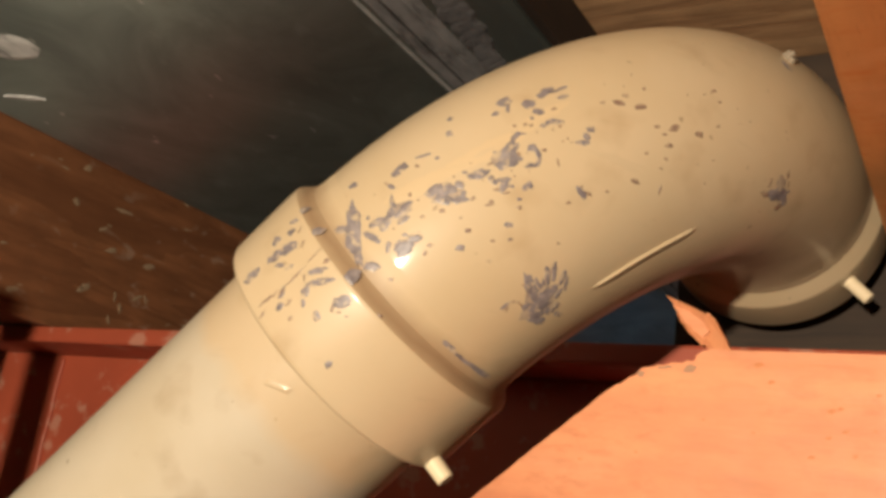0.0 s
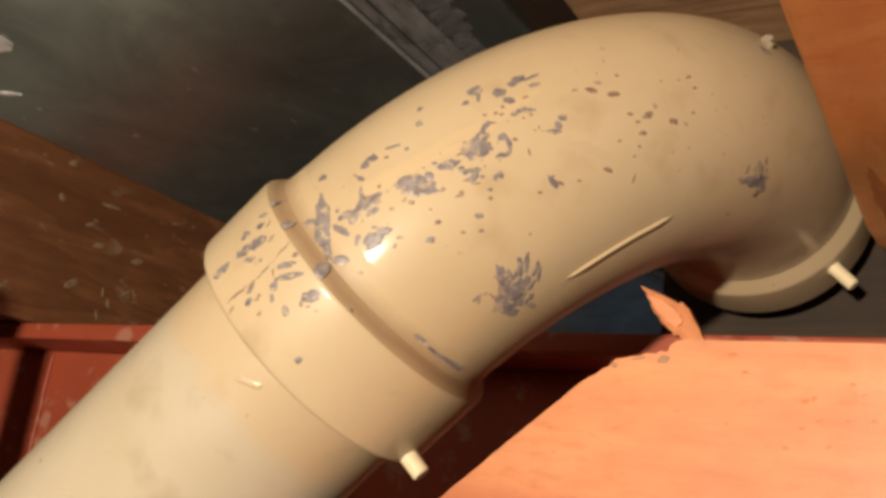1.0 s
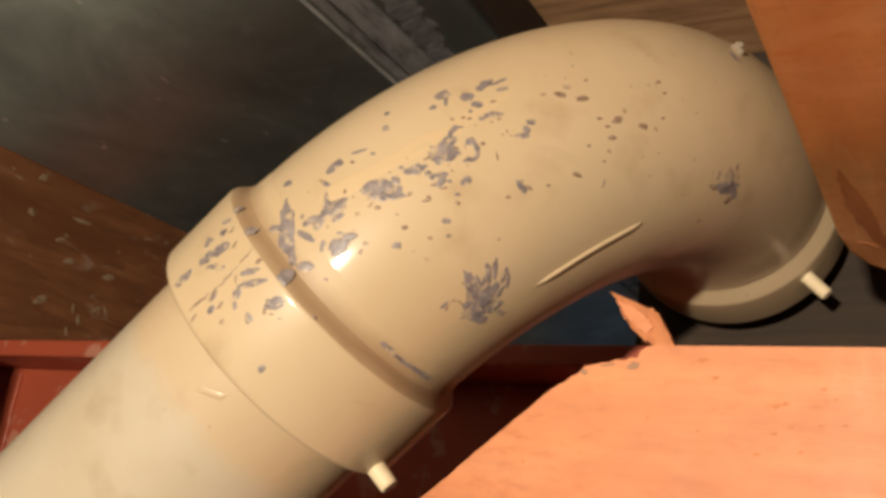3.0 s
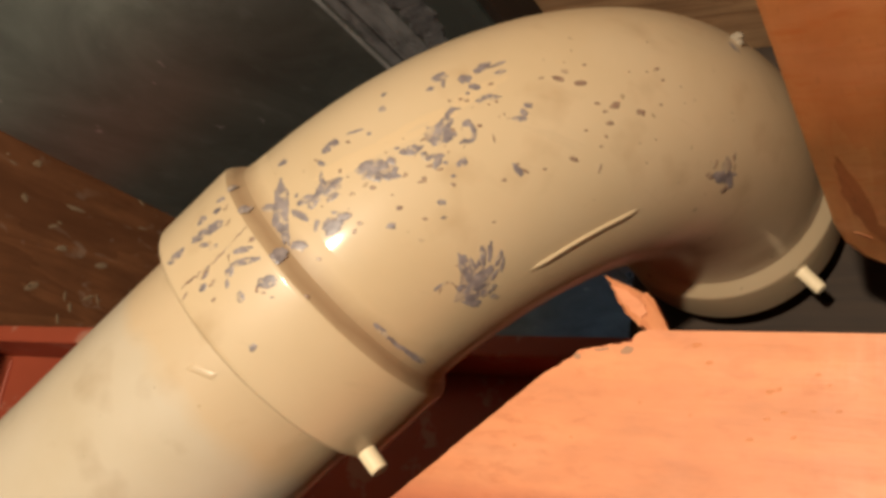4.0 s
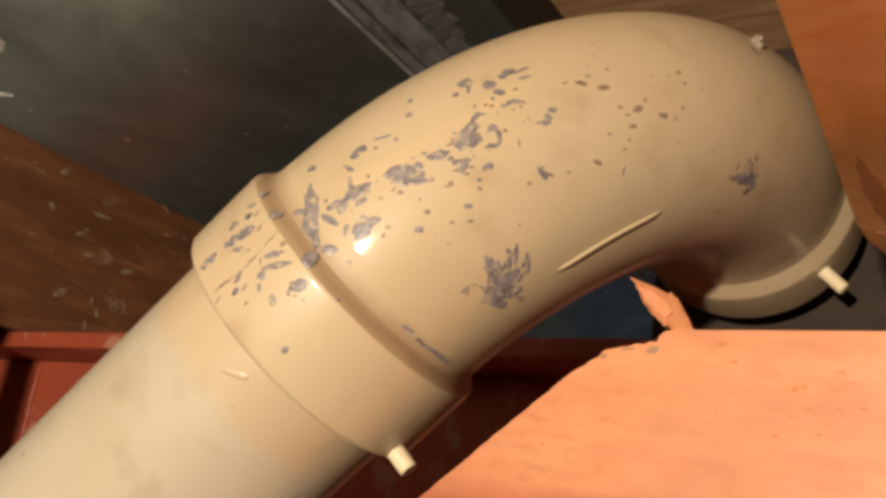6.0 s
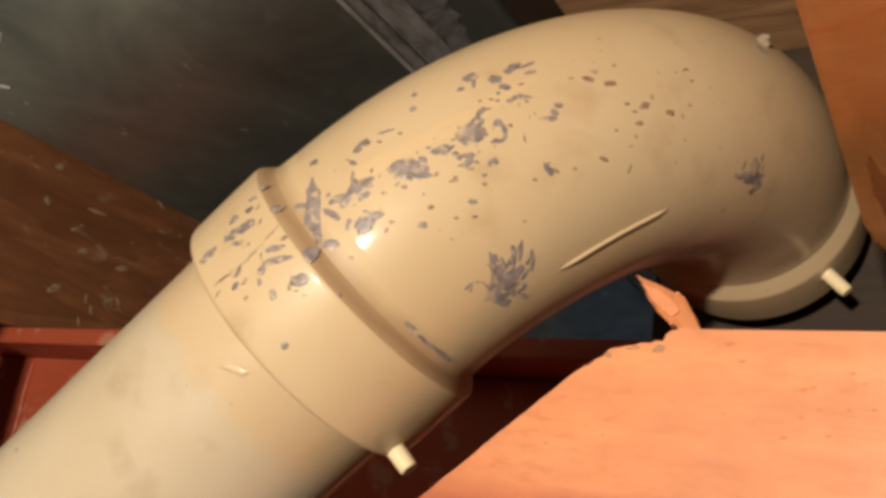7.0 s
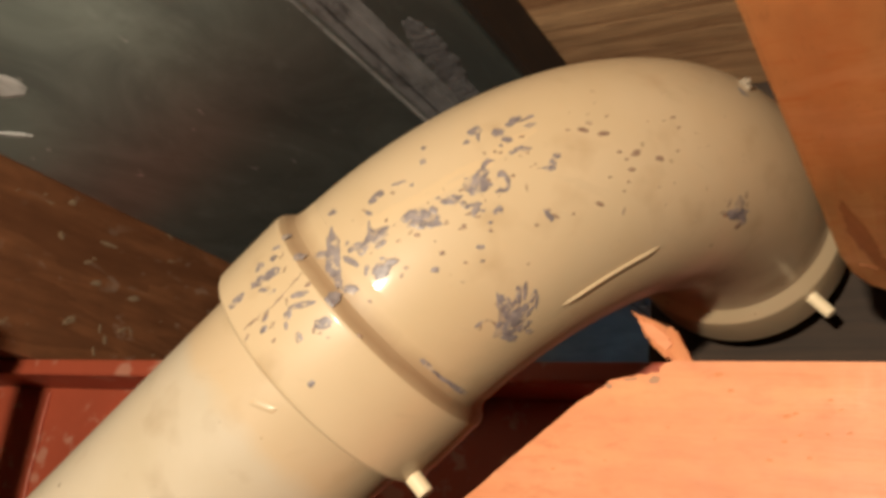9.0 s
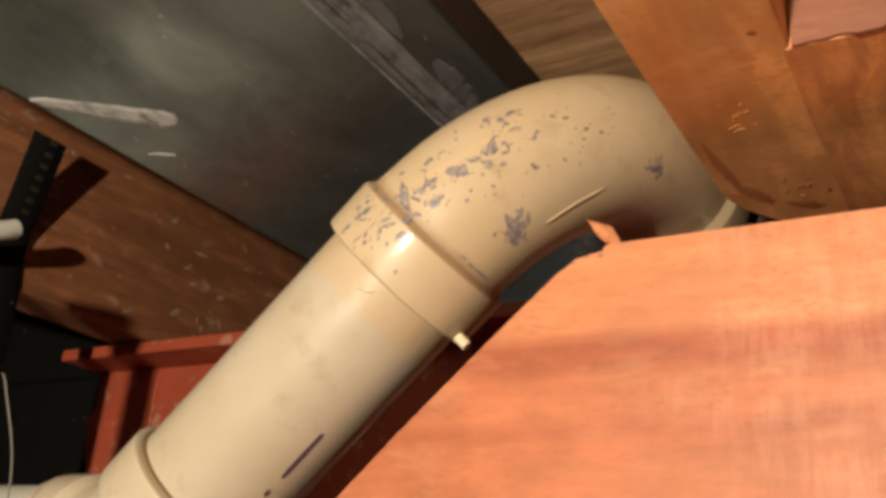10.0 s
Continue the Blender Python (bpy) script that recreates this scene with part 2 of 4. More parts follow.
def rough_stone(name, dark, light, scale=6.0):
    m, t, b = material(name, 0.9)
    v = coords(t)
    big = noise_tex(t, v, scale, 6, 0.65)
    t.links.new(ramp(t, big, (0.3, dark), (0.7, light)), b.inputs["Base Color"])
    bump(t, b, noise_tex(t, v, scale * 12, 5), 0.5, 0.003)
    return m


PIPE_R, SOCKET_R, BEND_R = 0.0447, 0.0513, 0.0466
BEND_START, BEND = 0.0283, 0.1285                      # where the curve begins above the rim, and its radius
OUTLET = 0.1739                                       # from the pipe's axis to the rim of the far socket


def on_bend(angle, turn, radius=BEND_R):
    """A place on the elbow's curved skin: degrees along the bend, and round it from its outer side."""
    a, k = radians(angle), radians(turn)
    out = AXIS * math.sin(a) - AWAY * math.cos(a)
    return RIM + AXIS * BEND_START + AWAY * BEND + out * BEND + radius * (math.cos(k) * out + math.sin(k) * SIDE)


def on_pipe(along, turn, radius):
    """A place on the straight pipe or socket: metres above the rim, and degrees round it from the near side."""
    k = radians(turn)
    return RIM + AXIS * along + radius * (math.sin(k) * SIDE - math.cos(k) * AWAY)


CREAM = (0.585, 0.466, 0.303)
mat_elbow = plastic("elbow_plastic", CREAM, 0.42, 0.42, coat=0.34)
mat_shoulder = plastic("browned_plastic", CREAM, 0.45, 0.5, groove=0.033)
mat_primer = primer("purple_primer")
mat_pipe = plastic("pipe_plastic", (0.535, 0.472, 0.360), 0.45, 0.5, joint=0.145, coat=0.42)
mat_fitting = plastic("fitting_plastic", (0.56, 0.495, 0.375), 0.45, 0.45, coat=0.28)
mat_nub = plastic("nub_plastic", (0.80, 0.68, 0.46), 0.4, 0.1)
mat_film = primer("thin_primer", (0.27, 0.215, 0.175), (0.47, 0.375, 0.265))
mat_speck = primer("brown_primer", (0.185, 0.115, 0.085), (0.37, 0.265, 0.185))
mat_smear = plastic("cement_film", (0.61, 0.475, 0.295), 0.38, 0.2, coat=0.4)
mat_mouth_ring = plastic("brown_ring", (0.22, 0.155, 0.085), 0.6, 0.6)
mat_ink = plastic("purple_ink", (0.10, 0.05, 0.09), 0.5, 0.3)
mat_header = wood("header_timber", (0.63, 0.222, 0.096), (0.795, 0.328, 0.142), (0.9, 17, 17), 0.55, 1.0, ripple=0.06, speckle=0.5, saw=(14, 1, 1.0), bands=((0.131, 0.1478, 0.7), (0.05, 0.1478, 0.58), (0.1300, 0.1322, 0.4), (0.1228, 0.1242, 0.35), (0.1020, 0.1062, 0.5), (0.0985, 0.1000, 0.35)), chatter=0.25, pore=0.14)
mat_joist_right = wood("orange_timber", (0.80, 0.310, 0.095), (0.97, 0.545, 0.205), (16, 2.2, 16), 0.6, 0.8, saw=(1.5, 9, 1), flame=0.48, pore=0.3, speckle=0.75)
mat_sister = wood("brown_timber", (0.55, 0.205, 0.068), (0.90, 0.43, 0.15), (14, 3.0, 14), 0.6, 0.8, flame=0.6, speckle=0.4, streak=(30, 5, 30))
mat_joist_left = wood("old_timber", (0.150, 0.052, 0.018), (0.36, 0.148, 0.060), (18, 1.5, 18), 0.7, 1.0, flecks=0.22, streak=(9, 1.1, 9), pore=0.3)
mat_ply = wood("plywood", (0.28, 0.135, 0.06), (0.70, 0.44, 0.23), (2.2, 30, 10), 0.75, 1.3)
mat_backing = wood("shaded_timber", (0.018, 0.010, 0.005), (0.055, 0.031, 0.015), (2, 18, 18), 0.75)
mat_block = wood("pink_timber", (0.24, 0.09, 0.052), (0.38, 0.17, 0.10), (3, 20, 20), 0.6)
mat_splinter = wood("torn_timber", (0.50, 0.17, 0.065), (0.74, 0.31, 0.13), (30, 30, 4), 0.75)
mat_red = painted_metal("red_oxide_paint", (0.39, 0.078, 0.037), (0.44, 0.23, 0.16))
mat_duct = sheet_metal("galvanised_steel", (0.198, 0.226, 0.206), 0.345)
mat_mastic = mastic_paint("grey_mastic", (0.225, 0.225, 0.23))
mat_bead = mastic_paint("pale_bead", (0.33, 0.33, 0.325))
mat_gap = mastic_paint("dark_gap", (0.08, 0.08, 0.08))
mat_dab = mastic_paint("smooth_mastic", (0.15, 0.15, 0.155), 0.5, (0.4, 1, 1))
mat_mastic_pale = mastic_paint("pale_mastic", (0.62, 0.62, 0.60))
mat_dark = wood("duct_shadow_dark", (0.012, 0.006, 0.003), (0.035, 0.018, 0.009), (16, 2, 16), 0.8)
mat_black = plastic("black_plastic", (0.006, 0.006, 0.006), 0.75, 0.1)
mat_black.node_tree.nodes["Principled BSDF"].inputs["Specular IOR Level"].default_value = 0.06
mat_print = plastic("pale_print", (0.017, 0.021, 0.010), 0.6, 0.1)
mat_white = plastic("white_plastic", (0.56, 0.58, 0.52), 0.45, 0.2)
mat_wire = plastic("grey_wire", (0.19, 0.175, 0.15), 0.5, 0.2)
mat_fleck = plastic("plaster_splash", (0.33, 0.235, 0.15), 0.8, 0.7)
mat_mark = plastic("wood_dent", (0.58, 0.225, 0.092), 0.6, 0.4)
mat_chip = plastic("grey_chip", (0.40, 0.235, 0.150), 0.8, 0.6)
mat_torn = plastic("torn_plastic", (0.27, 0.225, 0.165), 0.6, 0.5)
mat_knot = wood("knot_timber", (0.33, 0.105, 0.033), (0.56, 0.21, 0.065), (16, 4, 16), 0.6)
mat_resin = plastic("dried_resin", (0.66, 0.28, 0.085), 0.4, 0.4, coat=0.15)
mat_whitewash = rough_stone("whitewashed_concrete", (0.50, 0.48, 0.44), (0.72, 0.70, 0.65))
mat_concrete = rough_stone("concrete", (0.22, 0.21, 0.19), (0.42, 0.40, 0.36))


# ---- building helpers ----
def thing(name, at, label, category, group="", kind=""):
    ob = new(name)
    ob.location = at
    return tagged(ob, label, category, group, kind)


def part(name, bm, mat, parent, label="", smooth=False, sharp=40):
    """One mesh, given in world places, under a thing or a part of one."""
    base = parent.location if parent.parent is None else Vector()
    root = parent
    while root.parent:
        root = root.parent
    bmesh.ops.translate(bm, verts=bm.verts, vec=-root.location)
    bmesh.ops.recalc_face_normals(bm, faces=bm.faces)
    me = bpy.data.meshes.new(name)
    bm.to_mesh(me)
    bm.free()
    for p in me.polygons:
        p.use_smooth = smooth
    if smooth:
        me.set_sharp_from_angle(angle=radians(sharp))
    me.materials.append(mat)
    ob = new(name, me)
    ob.parent = parent
    if label:
        ob["label"] = label
    return ob


def block(low, high, bevel=0.0, segments=2):
    bm = bmesh.new()
    bmesh.ops.create_cube(bm, size=1)
    size = [h - l for l, h in zip(low, high)]
    bmesh.ops.scale(bm, vec=size, verts=bm.verts)
    bmesh.ops.translate(bm, vec=[(l + h) / 2 for l, h in zip(low, high)], verts=bm.verts)
    if bevel:
        bmesh.ops.bevel(bm, geom=bm.edges[:], offset=bevel, segments=segments, affect="EDGES", profile=0.6)
    return bm


def structure(name, bm, mat, label, category, kind="structure", smooth=False):
    me = bpy.data.meshes.new(name)
    bmesh.ops.recalc_face_normals(bm, faces=bm.faces)
    bm.to_mesh(me)
    bm.free()
    for p in me.polygons:
        p.use_smooth = smooth
    if smooth:
        me.set_sharp_from_angle(angle=radians(40))
    me.materials.append(mat)
    return tagged(new(name, me), label, category, "", kind)


def sweep(stations, sides=72, cap=True):
    """A tube skin through stations of (centre, direction, radius)."""
    bm = bmesh.new()
    rings = []
    for c, d, r in stations:
        d = Vector(d).normalized()
        a = SIDE if abs(d.dot(SIDE)) < 0.9 else AXIS
        a = (a - d * a.dot(d)).normalized()
        b = d.cross(a)
        rings.append([bm.verts.new(Vector(c) + r * (math.cos(k) * a + math.sin(k) * b)) for k in (2 * math.pi * i / sides for i in range(sides))])
    for p, q in zip(rings, rings[1:]):
        for i in range(sides):
            bm.faces.new((p[i], p[(i + 1) % sides], q[(i + 1) % sides], q[i]))
    if cap:
        bm.faces.new(rings[0][::-1])
        bm.faces.new(rings[-1])
    return bm


def straight(start, way, profile):
    return [(Vector(start) + Vector(way) * s, way, r) for s, r in profile]


def nub(root, way, radius, length):
    """A round moulding stub, slightly tapered, with a cut end."""
    return sweep(straight(root, way, [(0, radius * 1.15), (length * 0.15, radius), (length * 0.94, radius * 0.94), (length, radius * 0.78)]), 20)


def board(outline, axis, low, high, bevel=0.0):
    """A plank with an outline in the two other axes, from low to high along axis."""
    bm = bmesh.new()
    put = {"y": lambda a, b, c: (a, c, b), "x": lambda a, b, c: (c, a, b), "z": lambda a, b, c: (a, b, c)}[axis]
    front = [bm.verts.new(put(a, b, low)) for a, b in outline]
    back = [bm.verts.new(put(a, b, high)) for a, b in outline]
    bm.faces.new(front)
    bm.faces.new(back[::-1])
    for i in range(len(outline)):
        j = (i + 1) % len(outline)
        bm.faces.new((front[i], back[i], back[j], front[j]))
    bmesh.ops.recalc_face_normals(bm, faces=bm.faces)
    if bevel:
        bmesh.ops.bevel(bm, geom=bm.edges[:], offset=bevel, segments=2, affect="EDGES", profile=0.6)
    return bm


def ragged(points, step, depth, seed):
    """The same open line with small torn teeth along it."""
    rng = random.Random(seed)
    out = []
    for (x0, z0), (x1, z1) in zip(points, points[1:]):
        length = math.hypot(x1 - x0, z1 - z0)
        n = max(1, round(length / step))
        out += [(x0 + (x1 - x0) * i / n + (rng.gauss(0, depth) if i else 0), z0 + (z1 - z0) * i / n + (rng.gauss(0, depth) if i else 0)) for i in range(n)]
    return out + [points[-1]]


# ---- the shell of the cellar ----
DECK = 2.212
BEAM_TOP = 2.043
structure("floor", block((-3.0, -3.0, -0.1), (3.0, 3.0, 0.0)), mat_concrete, "rough grey concrete cellar floor", "floor")
structure("ceiling", block((-3.0, -3.0, DECK), (3.0, 3.0, DECK + 0.018)), mat_ply, "brown plywood subfloor seen from below", "ceiling")
north = block((-3.0, 3.0, 0.0), (3.0, 3.1, 0.66))
for low, high in (((-3.0, 3.0, 0.66), (-0.95, 3.1, DECK)), ((-0.2, 3.0, 0.66), (3.0, 3.1, DECK)), ((-0.95, 3.0, 1.28), (-0.2, 3.1, DECK))):
    more = block(low, high)
    me = bpy.data.meshes.new("wall_piece")
    more.to_mesh(me)
    more.free()
    north.from_mesh(me)
structure("wall_north", north, mat_concrete, "grey concrete cellar wall with a small window opening", "wall")
structure("wall_south", block((-3.0, -3.1, 0.0), (3.0, -3.0, DECK)), mat_whitewash, "whitewashed concrete cellar wall", "wall")
structure("wall_east", block((3.0, -3.1, 0.0), (3.1, 3.1, DECK)), mat_whitewash, "whitewashed concrete cellar wall", "wall")
structure("wall_west", block((-3.1, -3.1, 0.0), (-3.0, 3.1, DECK)), mat_whitewash, "whitewashed concrete cellar wall", "wall")

# ---- framing ----
joist = thing("floor_joist", (-0.50, 0.0, BEAM_TOP), "dark brown old timber joist with pale plaster flecks", "joist")
part("timber", block((-0.525, -2.9, BEAM_TOP), (-0.475, 2.9, DECK - 0.001), 0.002), mat_joist_left, joist)

cut_joist = thing("cut_joist", (0.105, -0.5, BEAM_TOP), "orange timber joist with a rounded end beside the elbow", "joist")
part("timber", board([(0.0685, -2.9), (0.0685, -0.105), (0.0700, -0.088), (0.0745, -0.072), (0.085, -0.056), (0.100, -0.040), (0.130, -0.020), (0.130, -2.9)], "z", BEAM_TOP + 0.010, DECK - 0.001, 0.0018), mat_joist_right, cut_joist)

sister = thing("sister_block", (0.3, -0.2, BEAM_TOP), "pinkish sawn timber block fixed beside the cut joist", "block")
part("timber", block((0.1270, -0.222, BEAM_TOP + 0.0098), (0.60, 0.022, DECK - 0.001), 0.0006), mat_sister, sister)
part("end_grain", board([(0.598, DECK - 0.003), (0.1312, DECK - 0.003)] + ragged([(0.1312, BEAM_TOP + 0.0098), (0.165, BEAM_TOP + 0.0092), (0.20, BEAM_TOP + 0.0100), (0.598, BEAM_TOP + 0.0096)], 0.004, 0.0005, 31), "y", -0.2242, -0.2218, 0.0), mat_block, sister, "pinkish end face")

header = thing("header_board", (0.4, -0.140, 1.81), "orange sawn timber board with a diagonal cut and splintered corner", "board")
TORN_TOP = [(0.0345, 2.0052), (0.0290, 2.0054), (0.0268, 2.0048), (0.0250, 2.0034), (0.0246, 2.0018), (0.0177, 2.0009), (0.0138, 2.0001), (0.0094, 1.9991), (0.0083, 1.9977), (0.0054, 1.9959), (-0.0003, 1.9921)]
SAW_CUT = [(-0.0003, 1.9921), (-0.0158, 1.9787), (-0.0316, 1.9646), (-0.0470, 1.9510), (-0.0886, 1.9130), (-0.1207, 1.8822)]
part("timber", board([(0.9, 1.815), (0.9, 2.0052)] + ragged(TORN_TOP, 0.0012, 0.00016, 4)[:-1] + ragged(SAW_CUT, 0.0026, 0.00013, 9) + [(-0.192, 1.815)], "y", -0.158, -0.120, 0.0), mat_header, header)
LEFT_TEAR = [(0.0290, 2.0050), (0.0270, 2.0067), (0.0258, 2.0064), (0.0252, 2.0074), (0.0227, 2.0095), (0.0197, 2.0130), (0.0184, 2.0163), (0.0169, 2.0190), (0.0147, 2.0212)]
RIGHT_TEAR = [(0.0147, 2.0212), (0.0200, 2.0188), (0.0245, 2.0169), (0.0262, 2.0158), (0.0274, 2.0162), (0.0291, 2.0146), (0.0312, 2.0110), (0.0345, 2.0050)]
shard = board(ragged(LEFT_TEAR, 0.0011, 0.00017, 6)[:-1] + ragged(RIGHT_TEAR, 0.0011, 0.00014, 7), "y", -0.1575, -0.1545, 0.0)
for v in shard.verts:
    v.co.y += 0.0012 * noise.noise((v.co.x * 260, v.co.z * 160, 3.0)) + 0.05 * (v.co.z - 2.005)
part("splinter", shard, mat_splinter, header, "torn upright splinter")
part("splinter_strip", board(ragged([(0.0172, 2.0182), (0.0205, 2.0136), (0.0235, 2.0104), (0.0265, 2.0085), (0.0282, 2.0105), (0.0262, 2.0130), (0.0225, 2.0160), (0.0172, 2.0182)], 0.0010, 0.00018, 12)[:-1], "y", -0.1580, -0.1565, 0.0), mat_header, header, "paler torn strip")

# the shade behind the elbow is put into this board's near-black colour
backing = thing("blocking_board", (0.3, 0.04, BEAM_TOP), "brown timber blocking on the red beam, coloured dark for shade", "board")
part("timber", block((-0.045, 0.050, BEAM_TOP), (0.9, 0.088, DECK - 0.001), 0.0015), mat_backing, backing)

BEAM_END = -0.594
beam = thing("steel_beam", (0.0, 0.05, 1.84), "red oxide painted steel beam with chipped flange edge and a cut end", "beam")
part("top_flange", block((BEAM_END, 0.003, BEAM_TOP - 0.0115), (2.9, 0.103, BEAM_TOP - 0.0005), 0.0018), mat_red, beam)
web_end = ragged([(BEAM_END + 0.002, BEAM_TOP - 0.012), (-0.588, 2.012), (-0.586, 1.998), (-0.594, 1.984), (-0.588, 1.955), (-0.583, 1.925), (-0.580, 1.855)], 0.006, 0.0007, 41)
part("web", board(web_end + [(2.9, 1.855), (2.9, BEAM_TOP - 0.012)], "y", 0.049, 0.057), mat_red, beam)
part("bottom_flange", block((BEAM_END, 0.003, 1.842), (2.9, 0.103, 1.8545), 0.002), mat_red, beam)
part("weld_bead", sweep([((-0.5055 + 0.0006 * math.sin(i * 2.1), 0.0482, 1.9 + 0.0127 * i), Vector((0, 0, 1)), 0.0016 + 0.0003 * math.sin(i * 1.7)) for i in range(11)], 12), mat_red, beam, "thin upright bead of paint", True)

post = thing("support_post", (-0.72, 0.11, 0.0), "black painted post under the end of the red beam", "post")
part("shaft", block((-0.85, 0.070, 0.012), (-0.735, 0.150, 1.8405), 0.004), mat_black, post)
part("head", block((-0.90, 0.0585, 1.8410), (-0.560, 0.160, BEAM_TOP - 0.0125), 0.003), mat_black, post)
part("side_plate", block((-0.90, 0.0585, BEAM_TOP - 0.0120), (-0.5965, 0.160, DECK - 0.002), 0.003), mat_black, post)
part("base_plate", block((-0.93, 0.03, 0.0), (-0.51, 0.19, 0.012), 0.002), mat_black, post)

# ---- duct ----
# near-black strip that draws in the shadow along the duct's edge
strip = thing("duct_shadow_strip", (-0.088, 0.0, 2.19), "near-black strip standing for the shadow between duct and subfloor", "strip")
part("timber", block((-0.0888, -2.0, 2.1815), (-0.0835, 2.0, DECK - 0.001), 0.0008), mat_dark, strip)

duct = thing("sheet_metal_duct", (-0.2, 0.0, 2.15), "dark galvanised steel duct hung between the joists", "duct")
part("casing", board([(-0.325, 2.112), (-0.090, 2.181), (-0.090, DECK - 0.001), (-0.325, DECK - 0.001)], "y", -2.0, 2.0, 0.002), mat_duct, duct)


def on_duct(x, y, below=0.0):
    """A place on the duct's sloping underside."""
    return Vector((x + below * 0.28, y, 2.112 + (x + 0.325) * 0.069 / 0.235 - below * 0.96))


def smear(x0, y0, x1, y1, width, thick, waves, seed, ends=0.35, grow=0.0):
    """A brushed strip of sealant along the duct, with an uneven outline and ridges."""
    rng = random.Random(seed)
    bm = bmesh.new()
    n, m = 46, 9
    edge = [(rng.uniform(1 - waves, 1), rng.uniform(1 - waves, 1)) for _ in range(n + 1)]
    grid = []
    way = Vector((x1 - x0, y1 - y0)).normalized()
    side = Vector((-way.y, way.x))
    for i in range(n + 1):
        f = i / n
        taper = min(1.0, (f + 0.02) / ends, (1.02 - f) / ends) ** 0.6
        left, right = (sum(edge[max(0, min(n, i + k))][j] for k in (-1, 0, 1)) / 3 for j in (0, 1))
        row = []
        for j in range(m + 1):
            g = j / m * 2 - 1
            w = width / 2 * taper * (1 - grow + 2 * grow * f) * (left if g < 0 else right) * g
            h = thick * (1 - g ** 4) * (0.55 + 0.45 * noise.noise((f * 60, g * 3.5, seed))) + 0.0002
            row.append(bm.verts.new(on_duct(x0 + (x1 - x0) * f + side.x * w, y0 + (y1 - y0) * f + side.y * w, max(h, 0.0002) if 0 < j < m else -0.0004)))
        grid.append(row)
    for p, q in zip(grid, grid[1:]):
        for j in range(m):
            bm.faces.new((p[j], p[j + 1], q[j + 1], q[j]))
    return bm


part("seam_sealant", smear(-0.1325, -0.9, -0.1325, 0.7, 0.0235, 0.0012, 0.14, 3, 0.02), mat_mastic, duct, "brushed grey sealant", True)
part("seam_ridge", smear(-0.1368, -0.9, -0.1360, 0.7, 0.0026, 0.0016, 0.7, 21, 0.02), mat_gap, duct, "dark rough line in the sealant", True)
part("seam_ridge", smear(-0.1290, -0.9, -0.1270, 0.7, 0.0012, 0.0016, 0.6, 23, 0.02), mat_bead, duct, "thin pale brush line", True)
for y0, y1, x, wide, seed in ((-0.118, -0.050, -0.1130, 0.019, 5), (-0.070, -0.012, -0.1165, 0.015, 6), (-0.215, -0.150, -0.1150, 0.013, 15), (0.01, 0.09, -0.1140, 0.016, 16)):
    part("sealant_dab", smear(x, y0, x - 0.003, y1, wide, 0.0013, 0.4, seed, 0.3), mat_dab, duct, "smooth dab of grey sealant", True)
part("seam_bead", smear(-0.1452, -0.9, -0.1452, 0.7, 0.0030, 0.0014, 0.5, 12, 0.02), mat_bead, duct, "thin pale bead along the seam", True)
part("sealant_smear", smear(-0.3230, -0.2620, -0.2745, -0.1845, 0.0170, 0.0010, 0.22, 8, 0.12, 0.45), mat_mastic_pale, duct, "pale grey sealant smear", True)
part("sealant_smear", smear(-0.3120, -0.172, -0.3000, -0.158, 0.0050, 0.0010, 0.5, 9), mat_mastic_pale, duct, "pale grey sealant smear", True)

# ---- drain ----
pipe = thing("drain_pipe", RIM - AXIS * 0.165, "cream plastic drain pipe sloping down to a coupling", "pipe")
part("tube", sweep(straight(RIM, AXIS, [(-0.19, PIPE_R), (0.004, PIPE_R)])), mat_pipe, pipe, smooth=True)


def skin_patch(place, rows, cols, lift):
    """A thin raised patch on a curved skin: place(f, g) gives the skin at f along and g across, both -1 to 1."""
    bm = bmesh.new()
    grid = []
    for i in range(rows + 1):
        f = i / rows * 2 - 1
        grid.append([bm.verts.new(place(f, j / cols * 2 - 1, lift * max(0.0, 1 - max(abs(f) ** 6, abs(j / cols * 2 - 1) ** 4)) + 0.0001)) for j in range(cols + 1)])
    for p, q in zip(grid, grid[1:]):
        for j in range(cols):
            bm.faces.new((p[j], p[j + 1], q[j + 1], q[j]))
    return bm


def ink(centre, half, turn, width):
    return skin_patch(lambda f, g, h: on_pipe(centre + half * f, turn + width * g * (0.85 + 0.15 * noise.noise((f * 5, centre * 90, 0))) * (1 - 0.4 * abs(f) ** 5), PIPE_R + h), 24, 4, 0.00012)


part("ink_mark", ink(-0.0985, 0.0165, 73.5, 2.5), mat_ink, pipe, "dark purple marker line", True)
part("ink_mark", ink(-0.1265, 0.0022, 73.0, 2.3), mat_ink, pipe, "dark purple marker dot", True)
part("cement_dab", skin_patch(lambda f, g, h: on_pipe(-0.0085 + 0.0014 * g + 0.002 * f, 26 + 5 * f, PIPE_R + h), 16, 6, 0.0003), mat_pipe, pipe, "dried drip of clear cement", True)

